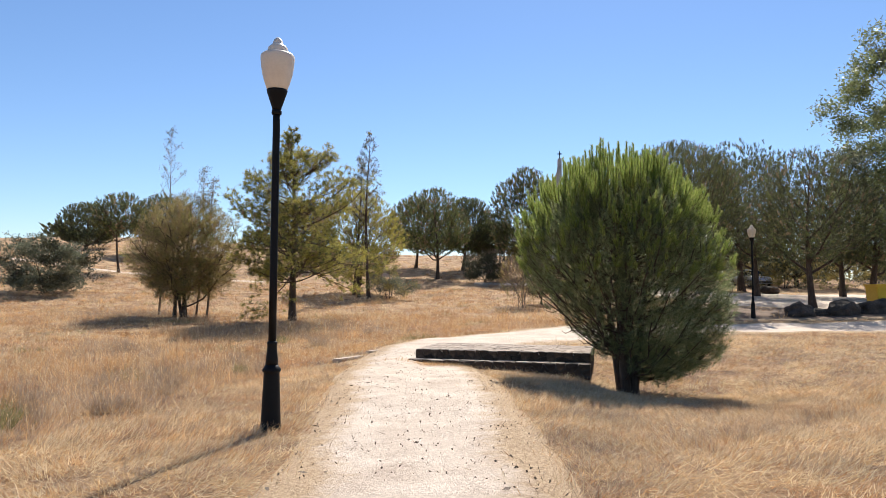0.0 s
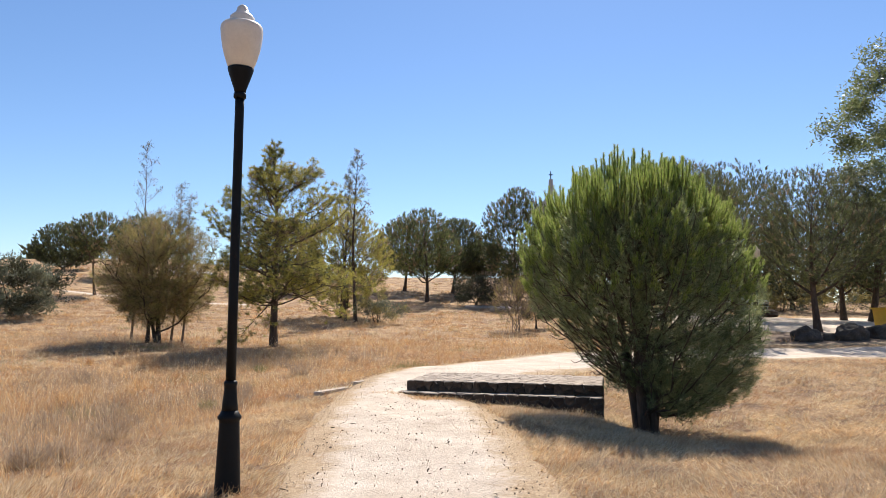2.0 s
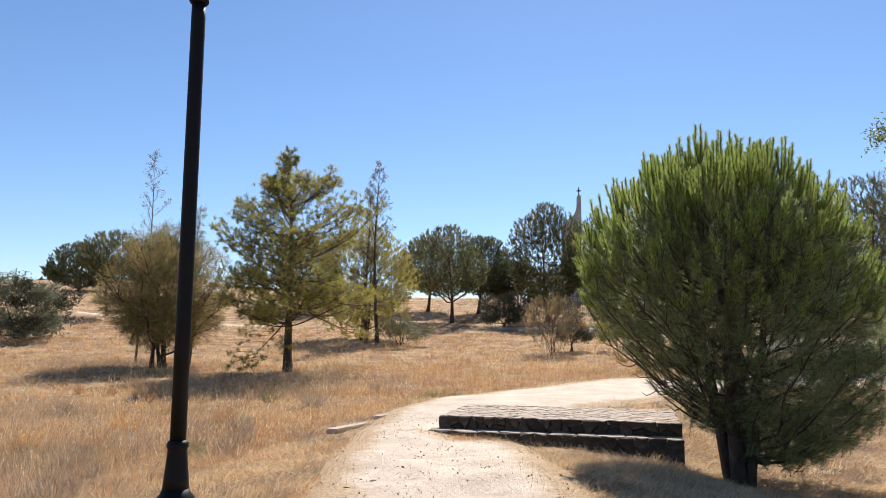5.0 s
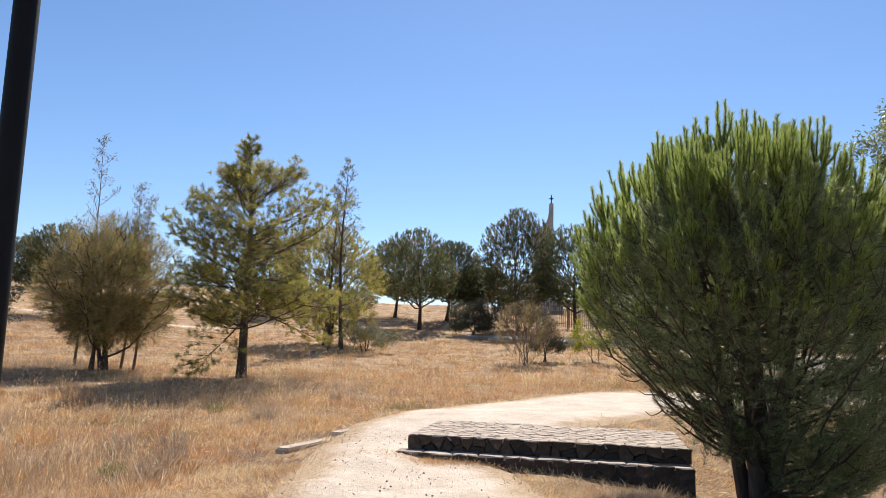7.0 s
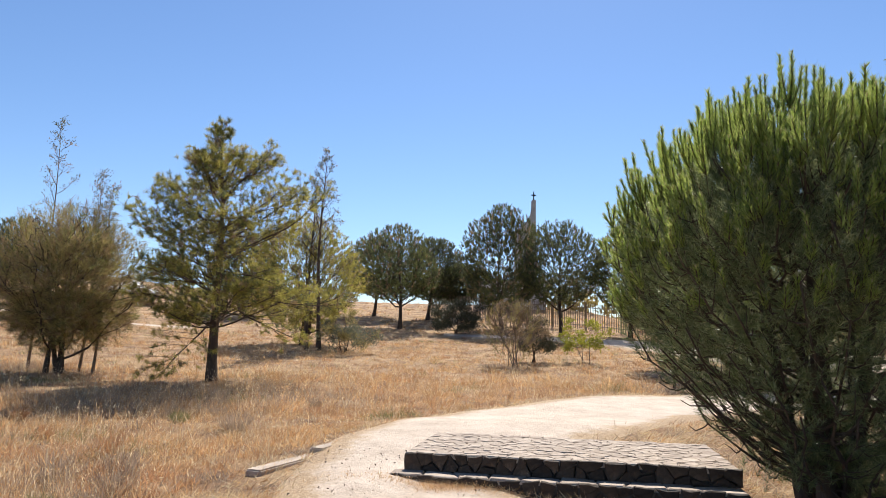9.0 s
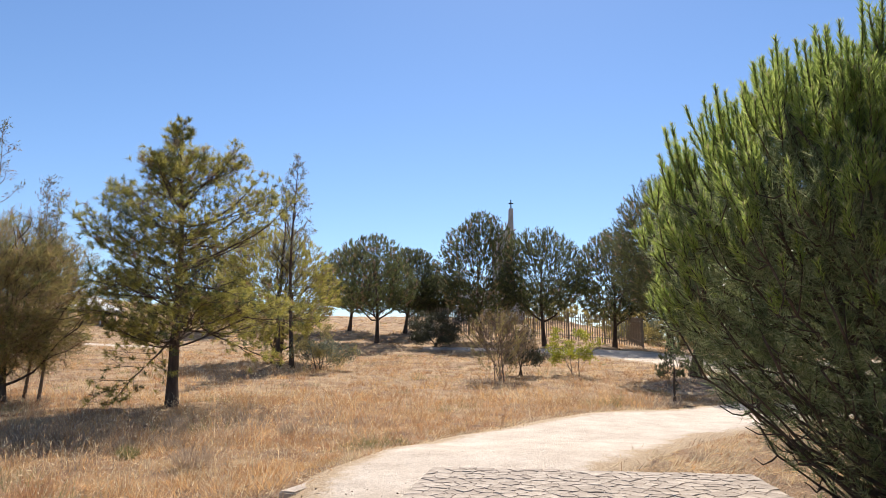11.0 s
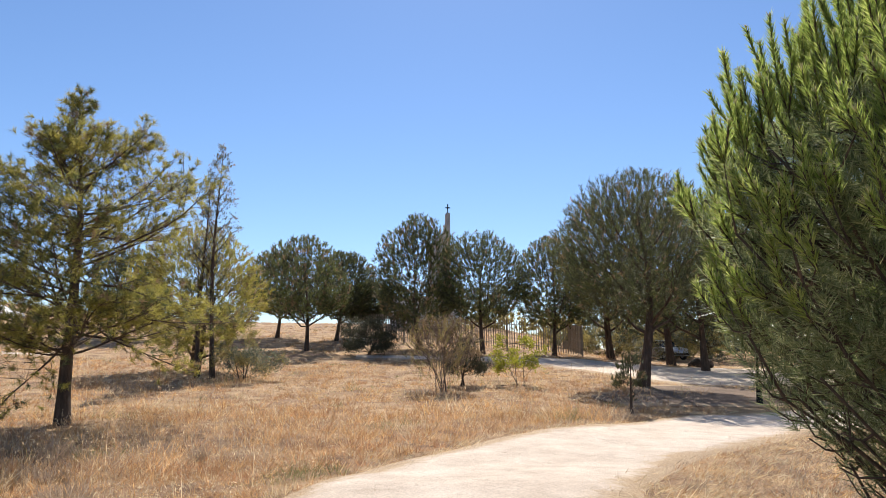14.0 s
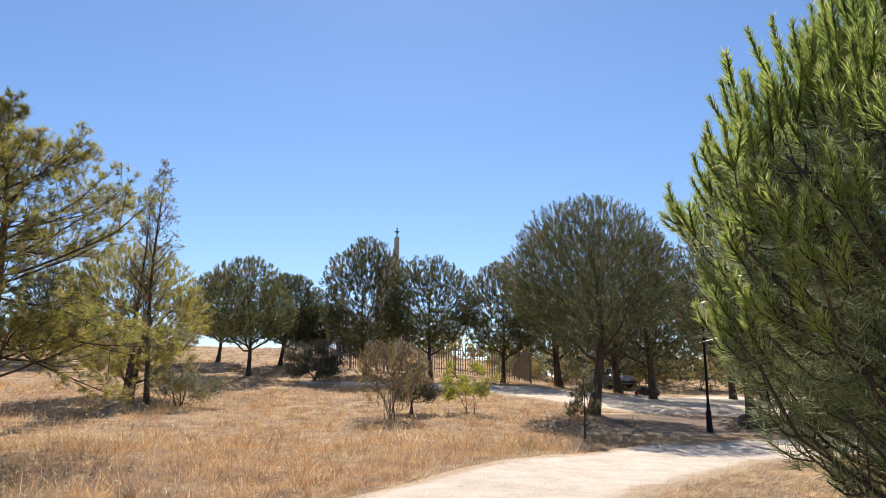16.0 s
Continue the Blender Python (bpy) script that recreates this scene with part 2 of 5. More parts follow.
def tri_mesh(name, tris, slots=None):
    """One mesh out of loose triangles, an array of (n, 3, 3)."""
    tris = np.asarray(tris, dtype=np.float32).reshape(-1, 3, 3)
    k = len(tris)
    me = bpy.data.meshes.new(name)
    me.vertices.add(3 * k)
    me.vertices.foreach_set("co", tris.ravel())
    me.loops.add(3 * k)
    me.loops.foreach_set("vertex_index", np.arange(3 * k, dtype=np.int32))
    me.polygons.add(k)
    me.polygons.foreach_set("loop_start", np.arange(0, 3 * k, 3, dtype=np.int32))
    if slots is not None:
        me.polygons.foreach_set("material_index", np.asarray(slots, dtype=np.int32))
    me.update(calc_edges=True)
    return me


def grid_mesh(name, co, smooth=True):
    """A sheet of quads from an array of points (rows, columns, 3)."""
    r, c = co.shape[:2]
    i = np.arange(r * c).reshape(r, c)
    f = np.stack([i[:-1, :-1], i[:-1, 1:], i[1:, 1:], i[1:, :-1]], -1).reshape(-1, 4)
    me = bpy.data.meshes.new(name)
    me.vertices.add(r * c)
    me.vertices.foreach_set("co", co.astype(np.float32).ravel())
    me.loops.add(f.size)
    me.loops.foreach_set("vertex_index", f.astype(np.int32).ravel())
    me.polygons.add(len(f))
    me.polygons.foreach_set("loop_start", np.arange(0, f.size, 4, dtype=np.int32))
    me.polygons.foreach_set("use_smooth", np.full(len(f), smooth))
    me.update(calc_edges=True)
    return me


def tubes_mesh(name, lines, most=6):
    """Round limbs along lines, each a list of (point, radius), as one mesh."""
    verts, faces = [], []
    for line in lines:
        pts = np.array([p for p, _ in line], dtype=float)
        base, sides = len(verts), (most if line[0][1] > 0.012 else 3)
        for i, (p, r) in enumerate(line):
            d = pts[min(i + 1, len(pts) - 1)] - pts[max(i - 1, 0)]
            d /= np.linalg.norm(d) + 1e-9
            u = np.cross(d, (0.31, 0.95, 0.05) if abs(d[2]) > 0.7 else (0, 0, 1))
            u /= np.linalg.norm(u) + 1e-9
            v = np.cross(d, u)
            for s in range(sides):
                a = 2 * math.pi * s / sides
                verts.append(tuple(pts[i] + r * (math.cos(a) * u + math.sin(a) * v)))
        for i in range(len(line) - 1):
            for s in range(sides):
                a, b = base + i * sides + s, base + i * sides + (s + 1) % sides
                faces.append((a, b, b + sides, a + sides))
        faces.append(tuple(base + (len(line) - 1) * sides + s for s in range(sides)))
    me = bpy.data.meshes.new(name)
    me.from_pydata(verts, [], faces)
    me.polygons.foreach_set("use_smooth", np.full(len(faces), True))
    return me


def lathe(profile, sides=28):
    """A turned solid from (radius, height) pairs."""
    bm = bmesh.new()
    rings = [[bm.verts.new((r * math.cos(2 * math.pi * s / sides), r * math.sin(2 * math.pi * s / sides), z)) for s in range(sides)] for r, z in profile]
    for a, b in zip(rings, rings[1:]):
        for s in range(sides):
            bm.faces.new((a[s], a[(s + 1) % sides], b[(s + 1) % sides], b[s]))
    bm.faces.new(rings[0][::-1])
    bm.faces.new(rings[-1])
    return bm


def box(size, at=(0, 0, 0), bevel=0.0, bm=None):
    bm = bm or bmesh.new()
    made = bmesh.ops.create_cube(bm, size=1.0, matrix=Matrix.Translation(at) @ Matrix.Diagonal((*size, 1)))["verts"]
    if bevel:
        bmesh.ops.bevel(bm, geom=list({e for v in made for e in v.link_edges}), offset=bevel, segments=2, affect="EDGES")
    return bm


# ---- the lie of the land ----
def sstep(a, b, x):
    t = np.clip((x - a) / (b - a), 0, 1)
    return t * t * (3 - 2 * t)


def bump(x, y, cx, cy, rx, ry):
    return np.exp(-((x - cx) / rx) ** 2 - ((y - cy) / ry) ** 2)


def height(x, y):
    x, y = np.asarray(x, dtype=float), np.asarray(y, dtype=float)
    z = 0.00135 * np.clip(y - 11.0, 0, 62) ** 2 * (1 - 0.45 * sstep(6, 22, x) * sstep(22, 60, y))
    z = z + 0.0022 * np.clip(-x - 5, 0, 30) ** 2 * sstep(8, 40, y)
    z = z - 0.50 * bump(x, y, 4.5, 14.0, 2.6, 4.0) - 0.33 * bump(x, y, 11, 28, 6, 8) - 0.22 * bump(x, y, -6.5, 13, 3.6, 8)
    z = z + 0.14 * bump(x, y, 0.8, 17.9, 2.6, 1.8)
    z = z - 0.20 * bump(x, y, 3.0, 13.9, 1.1, 1.6)
    z = z - 0.11 * sstep(-1.75, -1.0, x) * (1 - sstep(0.8, 2.2, x)) * np.exp(-((y - 14.0) / 1.3) ** 2) * (1 - sstep(14.9, 15.8, y))
    return z - 6.0 * sstep(80, 300, np.hypot(x, y - 10))


def on(x, y, dz=0.0):
    return (x, y, float(height(x, y)) + dz)


def uneven(x, y, s):
    """Soft waves of about s metres, from -1 to 1."""
    x, y = np.asarray(x) / s, np.asarray(y) / s
    return (np.sin(1.7 * x + 1.3 * np.sin(1.1 * y)) + np.sin(1.9 * y + 1.7 * np.sin(0.9 * x + 2)) + 0.6 * np.sin(3.7 * x - 2.9 * y + 1.0)) / 2.6


def axis(fine, lo, hi, out):
    near = np.arange(lo, hi, fine)
    grow = np.cumsum(fine * 1.16 ** np.arange(1, 60))
    return np.concatenate([(lo - grow[grow < out])[::-1], near, hi + grow[grow < out]])


gx, gy = np.meshgrid(axis(0.38, -26, 26, 2000), axis(0.38, -3, 62, 2000), indexing="xy")
gz = height(gx, gy) + np.where(np.hypot(gx, gy) < 90, 0.025 * uneven(gx, gy, 0.7) + 0.03 * uneven(gx + 9, gy, 2.3), 0)
tagged(link("ground", grid_mesh("ground", np.stack([gx, gy, gz], -1)), M_GROUND), "dry sun-bleached meadow ground with straw and bare earth", "ground", kind="structure")


def loft(name, rows, mat, lanes, lift, label, step=0.25):
    """A strip of trodden ground between a left and a right edge, sunk at its ragged rims."""
    rows = np.array(rows, dtype=float)
    d = np.concatenate([[0], np.cumsum(np.linalg.norm(np.diff((rows[:, :2] + rows[:, 2:]) / 2, axis=0), axis=1))])
    s = np.arange(0, d[-1], step)
    e = np.stack([np.interp(s, d, rows[:, k]) for k in range(4)], -1)
    for _ in range(10):
        e[1:-1] = (e[:-2] + 2 * e[1:-1] + e[2:]) / 4
    wob = 0.10 * uneven(s, s * 0.3, 0.3) + 0.15 * uneven(s + 30, s * 0.2, 1.1)
    wob2 = 0.10 * uneven(s + 70, s * 0.4, 0.3) + 0.15 * uneven(s + 50, s * 0.2, 1.3)
    w = np.linalg.norm(e[:, 2:] - e[:, :2], axis=1)[:, None]
    off = -0.5 + np.linspace(0, 1, lanes)[None, :] * (w + 1.0)
    u = off / w
    x = e[:, :1] * (1 - u) + e[:, 2:3] * u
    y = e[:, 1:2] * (1 - u) + e[:, 3:4] * u
    rim = np.minimum(off + wob[:, None], w - off + wob2[:, None])
    z = height(x, y) + 0.03 * uneven(x + 9, y, 2.3) + 0.025 * uneven(x, y, 0.7) + (lift + 0.06) * sstep(-0.5, 0.05, np.minimum(off, w - off)) - 0.06
    me = grid_mesh(name, np.stack([x, y, z], -1))
    me.attributes.new("rim", "FLOAT", "POINT").data.foreach_set("value", rim.astype(np.float32).ravel())
    return tagged(link(name, me, mat), label, "path", kind="structure")


PATH_ROWS = [(-1.4, -9, 1.7, -9), (-0.78, 3.0, 1.3, 3.0), (-0.85, 4.8, 1.12, 5.0), (-1.02, 6.3, 0.95, 6.5), (-1.78, 9.9, 0.56, 10.1), (-2.25, 13.0, 0.1, 13.6),
             (-2.46, 15.0, -0.5, 15.5), (-2.4, 17.4, 1.2, 17.0), (-1.62, 19.3, 2.0, 18.9), (-0.5, 21.3, 3.7, 21.2), (1.8, 24.1, 5.6, 22.9), (7.4, 28.8, 9.4, 26.4),
             (11.6, 30.7, 12.0, 27.2), (16, 30.6, 15.0, 26.6), (34, 31, 33, 26)]
loft("path", PATH_ROWS, M_PATH, 22, 0.045, "pale packed-sand footpath with scattered dead leaves")
loft("road", [(-2, 50.5, -2, 48.6), (4.5, 49.6, 4.0, 47.0), (8.0, 49.5, 7.2, 44.8), (10.8, 49.2, 8.8, 41.5), (13, 47.5, 10.4, 37.2), (17, 48, 13.5, 36.2), (22, 52, 17.5, 35.2), (34, 52, 30, 36.5)],
     M_PATH, 26, 0.05, "pale sandy track and parking ground under pines", 0.4)
loft("trail", [(-16.5, 47.5, -16, 46.4), (-24, 46.5, -24, 45.4), (-38, 47.5, -38, 46.2)], M_PATH, 9, 0.04, "narrow pale trail across the dry hillside", 0.4)

loft("bank", [(5.6, 32.8, 6.2, 31.0), (8.6, 36.8, 9, 31.6), (11, 37.0, 12.2, 32.0), (15, 36.2, 16.4, 31.8), (22, 36.2, 24, 32), (34, 37, 34, 32.2)], M_DIRT, 16, 0.03, "brown earth bank with pine litter above the path", 0.3)


def on_path(x, y):
    """How far inside the footpath a place lies, roughly, in metres (negative: outside)."""
    rows = np.array(PATH_ROWS)
    out = np.full(np.shape(x), -9.0)
    for a, b in zip(rows, rows[1:]):
        quad = np.array([a[:2], b[:2], b[2:], a[2:]])
        near = np.full(np.shape(x), 9.0)
        for p, q in zip(quad, np.roll(quad, -1, 0)):
            e = q - p
            if not (np.allclose(p, a[2:]) and np.allclose(q, a[:2])) and not (np.allclose(p, b[:2]) and np.allclose(q, b[2:])):
                near = np.minimum(near, ((y - p[1]) * e[0] - (x - p[0]) * e[1]) / np.linalg.norm(e) * -1)
            else:
                near = np.minimum(near, ((y - p[1]) * e[0] - (x - p[0]) * e[1]) / np.linalg.norm(e) * -1 + 0.6)
        out = np.maximum(out, near)
    return out


# ---- street lamps ----
def street_lamp(place, label, size=1.0, opal=M_GLOBE):
    lamp = thing("street_lamp", place, label, "street lamp", "park lamps")
    part("base", lathe([(0.112, -0.08), (0.112, 0.02), (0.104, 0.05), (0.092, 0.30), (0.080, 0.60), (0.080, 0.62), (0.094, 0.635), (0.094, 0.655), (0.076, 0.675), (0.066, 0.70)]), M_IRON, lamp, "black cast-iron flared base", True)
    part("collar", lathe([(0.066, 0.69), (0.060, 0.76), (0.050, 0.86), (0.048, 0.895), (0.054, 0.905), (0.054, 0.925), (0.042, 0.94)]), M_IRON, lamp, "", True)
    part("pole", lathe([(0.040, 0.93), (0.039, 1.6), (0.0375, 3.2), (0.0375, 3.29)]), M_IRON, lamp, "", True)
    part("ring", lathe([(0.045, 3.285), (0.052, 3.295), (0.052, 3.325), (0.044, 3.335)]), M_IRON, lamp, "", True)
    part("lamp_holder", lathe([(0.044, 3.33), (0.050, 3.36), (0.070, 3.42), (0.092, 3.485), (0.106, 3.53), (0.108, 3.545)]), M_IRON, lamp, "black iron cup", True)
    globe = part("globe", lathe([(0.098, 3.54), (0.108, 3.56), (0.130, 3.62), (0.155, 3.71), (0.170, 3.80), (0.176, 3.87), (0.174, 3.905), (0.158, 3.925), (0.120, 3.93)]), opal, lamp, "opal acorn globe, a little dirty", True)
    part("cap", lathe([(0.112, 3.925), (0.116, 3.945), (0.102, 3.975), (0.102, 3.99), (0.085, 4.01), (0.060, 4.03), (0.052, 4.05), (0.042, 4.08), (0.022, 4.10), (0.004, 4.108)]), opal, globe, "stepped opal cap", True)
    lamp.scale = (size, size, size)
    return lamp


street_lamp(on(-1.805, 7.36, -0.055), "black iron park lamp with white acorn globe beside the path", 1.05)
street_lamp(on(11.1, 32.1), "black iron park lamp with cream globe beside the far track", 1.0, M_CREAM)


# ---- stone platform with a step ----
def stone_cells(w, h, nx, ny, r, gap):
    """Irregular fitted stones that fill a rectangle: cells round jittered seeds, each drawn in by half a joint."""
    seeds = [((i + 0.5 + r.uniform(-.38, .38) + 0.5 * (j % 2) - 0.25) * w / nx, (j + 0.5 + r.uniform(-.34, .34)) * h / ny) for j in range(ny) for i in range(nx)]
    cells = []
    for k, (px, py) in enumerate(seeds):
        poly = [(0.0, 0.0), (w, 0.0), (w, h), (0.0, h)]
        near = sorted((s for n, s in enumerate(seeds) if n != k), key=lambda s: (s[0] - px) ** 2 + (s[1] - py) ** 2)[:14]
        for qx, qy in near:
            dx, dy = qx - px, qy - py
            lim = (dx * (px + qx) + dy * (py + qy)) / 2 - gap / 2 * math.hypot(dx, dy)
            out = []
            for a, b in zip(poly, poly[1:] + poly[:1]):
                da, db = dx * a[0] + dy * a[1] - lim, dx * b[0] + dy * b[1] - lim
                if da <= 0:
                    out.append(a)
                if (da < 0 < db) or (db < 0 < da):
                    t = da / (da - db)
                    out.append((a[0] + (b[0] - a[0]) * t, a[1] + (b[1] - a[1]) * t))
            poly = out
            if len(poly) < 3:
                break
        if len(poly) >= 3:
            cells.append(poly)
    return cells


def stone_mesh(poly, depth, r, rough):
    """One stone over its outline, with a worn rim; its middle is the origin."""
    cx, cy = sum(p[0] for p in poly) / len(poly), sum(p[1] for p in poly) / len(poly)
    ring = []
    for a, b in zip(poly, poly[1:] + poly[:1]):
        ring += [a, ((a[0] + b[0]) / 2, (a[1] + b[1]) / 2)]
    ring = [(x - cx + r.uniform(-rough, rough), y - cy + r.uniform(-rough, rough)) for x, y in ring]
    bm = bmesh.new()
    n = len(ring)
    lows = [bm.verts.new((x, y, -depth)) for x, y in ring]
    mids = [bm.verts.new((x, y, -0.010 - r.uniform(0, rough))) for x, y in ring]
    tops = [bm.verts.new((x * 0.90, y * 0.90, r.uniform(-rough, rough) * 0.6)) for x, y in ring]
    peak = bm.verts.new((0, 0, r.uniform(0, rough)))
    for a, b in ((lows, mids), (mids, tops)):
        for i in range(n):
            bm.faces.new((a[i], a[(i + 1) % n], b[(i + 1) % n], b[i]))
    for i in range(n):
        bm.faces.new((tops[i], tops[(i + 1) % n], peak))
    bmesh.ops.recalc_face_normals(bm, faces=bm.faces)
    return bm, cx, cy


def lay(name, w, h, nx, ny, mat, place, rough=0.008, depth=0.06, gap=0.008):
    """Stones over a w by h field, turned into place by a matrix."""
    for poly in stone_cells(w, h, nx, ny, prand, gap):
        bm, cx, cy = stone_mesh(poly, depth, prand, rough)
        s = part(name, bm, mat, platform)
        s.matrix_local = place @ pose(cx, cy, prand.uniform(-0.6, 0.6) * rough, prand.uniform(-1, 1), prand.uniform(-1, 1), 0)


prand = random.Random(3)
PLAT_TURN = math.degrees(math.atan2(-0.52, 3.58))
platform = thing("stone_platform", (-1.30, 15.06, 0.0), "low masonry platform of rough stone with one step", "platform", turn=PLAT_TURN)
PW, PD, PZ = 3.63, 2.0, 0.225
part("core", box((PW - 0.06, PD - 0.06, 1.0), (PW / 2, PD / 2 + 0.01, PZ - 0.56)), M_MORTAR, platform, "dark recessed mortar")
part("bedding", box((PW - 0.04, PD - 0.06, 0.05), (PW / 2, PD / 2 + 0.01, PZ - 0.033)), M_JOINT, platform, "sandy joints between the paving")
part("step_core", box((PW + 0.10, 0.34, 0.7), (PW / 2 - 0.03, -0.13, 0.02 - 0.375)), M_MORTAR, platform, "dark recessed mortar")
lay("paving_stone", PW, PD - 0.02, 19, 13, M_SLAB, pose(0, 0.02, PZ), 0.006, gap=0.004)
# Wall stones carry the shade in their colour; treads and paving stay pale.
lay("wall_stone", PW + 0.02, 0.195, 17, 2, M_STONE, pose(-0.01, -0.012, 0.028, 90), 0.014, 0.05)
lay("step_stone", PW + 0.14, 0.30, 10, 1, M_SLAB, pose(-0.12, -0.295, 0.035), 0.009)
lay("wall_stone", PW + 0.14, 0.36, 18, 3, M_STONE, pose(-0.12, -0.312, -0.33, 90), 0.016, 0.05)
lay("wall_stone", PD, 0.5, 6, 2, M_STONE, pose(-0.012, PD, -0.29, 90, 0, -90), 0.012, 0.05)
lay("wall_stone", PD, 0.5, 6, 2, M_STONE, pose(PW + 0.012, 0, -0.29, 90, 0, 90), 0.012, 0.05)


def bank_of(name, makers, mats):
    out = []
    for bm in makers:
        me = bpy.data.meshes.new(name)
        bm.to_mesh(me)
        bm.free()
        me.materials.append(mats)
        out.append(me)
    return out


# kerb along the meadow
kerb = thing("kerb", on(-3.02, 15.0), "pale concrete path edging, half buried", "kerb")
kerb_me = bank_of("kerb_stone", [box((0.985, 0.21, 0.3), (0, 0, -0.15), 0.018 + 0.008 * i) for i in range(3)], M_SLAB)
line = [(-3.05, 15.0), (-2.62, 16.4), (-2.16, 17.8), (-1.55, 19.2), (-0.75, 20.6)]
for (ax, ay), (bx, by) in zip(line, line[1:]):
    n = 1
    for i in range(n):
        u0, u1 = i / n, (i + 1) / n
        px, py = ax + (bx - ax) * (u0 + u1) / 2, ay + (by - ay) * (u0 + u1) / 2
        s = new("kerb_stone", prand.choice(kerb_me))
        s.parent = kerb
        s.matrix_parent_inverse = kerb.matrix_world.inverted()
        s.matrix_world = pose(*on(px, py, 0.016 if py < 18 else 0.012), 0, prand.uniform(-1, 1), math.degrees(math.atan2(by - ay, bx - ax))) @ Matrix.Diagonal((math.hypot(bx - ax, by - ay) / n, 1, 1, 1))


# ---- trees ----
def unit(v):
    return v / (np.linalg.norm(v, axis=-1, keepdims=True) + 1e-9)


def needles(r, at, way, n, length, width, spread, back=0.5):
    """n thin needles round each shoot that ends at 'at' and points along 'way'."""
    k = len(at)
    a = np.repeat(at, n, 0)
    w = np.repeat(way, n, 0)
    side = unit(np.cross(w, r.normal(size=(k * n, 3))))
    ang = np.radians(spread) * (0.55 + 0.6 * r.random((k * n, 1)))
    d = unit(w * np.cos(ang) + side * np.sin(ang))
    base = a - w * (r.random((k * n, 1)) * back)
    ln = length * (0.7 + 0.5 * r.random((k * n, 1)))
    flat = unit(np.cross(d, r.normal(size=(k * n, 3)))) * width / 2
    return np.stack([base - flat, base + flat, base + d * ln], 1)


def leaves(r, at, way, n, length, width, scatter):
    """n loose leaves round each twig."""
    k = len(at)
    base = np.repeat(at, n, 0) + r.normal(size=(k * n, 3)) * scatter
    d = unit(np.repeat(way, n, 0) + r.normal(size=(k * n, 3)) * 0.8)
    flat = unit(np.cross(d, r.normal(size=(k * n, 3)))) * width / 2
    mid = base + d * length * 0.45
    tip = base + d * length * (0.8 + 0.4 * r.random((k * n, 1)))
    return np.concatenate([np.stack([base, mid - flat, mid + flat], 1), np.stack([mid - flat, tip, mid + flat], 1)])


def bend(p0, p1, r0, r1, sag, n=5, r=None, wob=0.0):
    p0, p1 = np.asarray(p0, float), np.asarray(p1, float)
    out = []
    for i in range(n):
        u = i / (n - 1)
        p = p0 * (1 - u) + p1 * u + np.array((0, 0, sag * 4 * u * (1 - u)))
        if r is not None and 0 < i < n - 1:
            p = p + r.normal(size=3) * wob
        out.append((p, r0 * (1 - u) + r1 * u))
    return out


ROUND = ((0, 0.55), (0.15, 0.85), (0.4, 1.0), (0.65, 0.9), (0.85, 0.6), (1, 0.12))
DOME = ((0, 0.75), (0.2, 1.0), (0.5, 0.95), (0.8, 0.65), (1, 0.15))
EGG = ((0, 0.35), (0.2, 0.8), (0.45, 1.0), (0.7, 0.8), (0.9, 0.45), (1, 0.1))



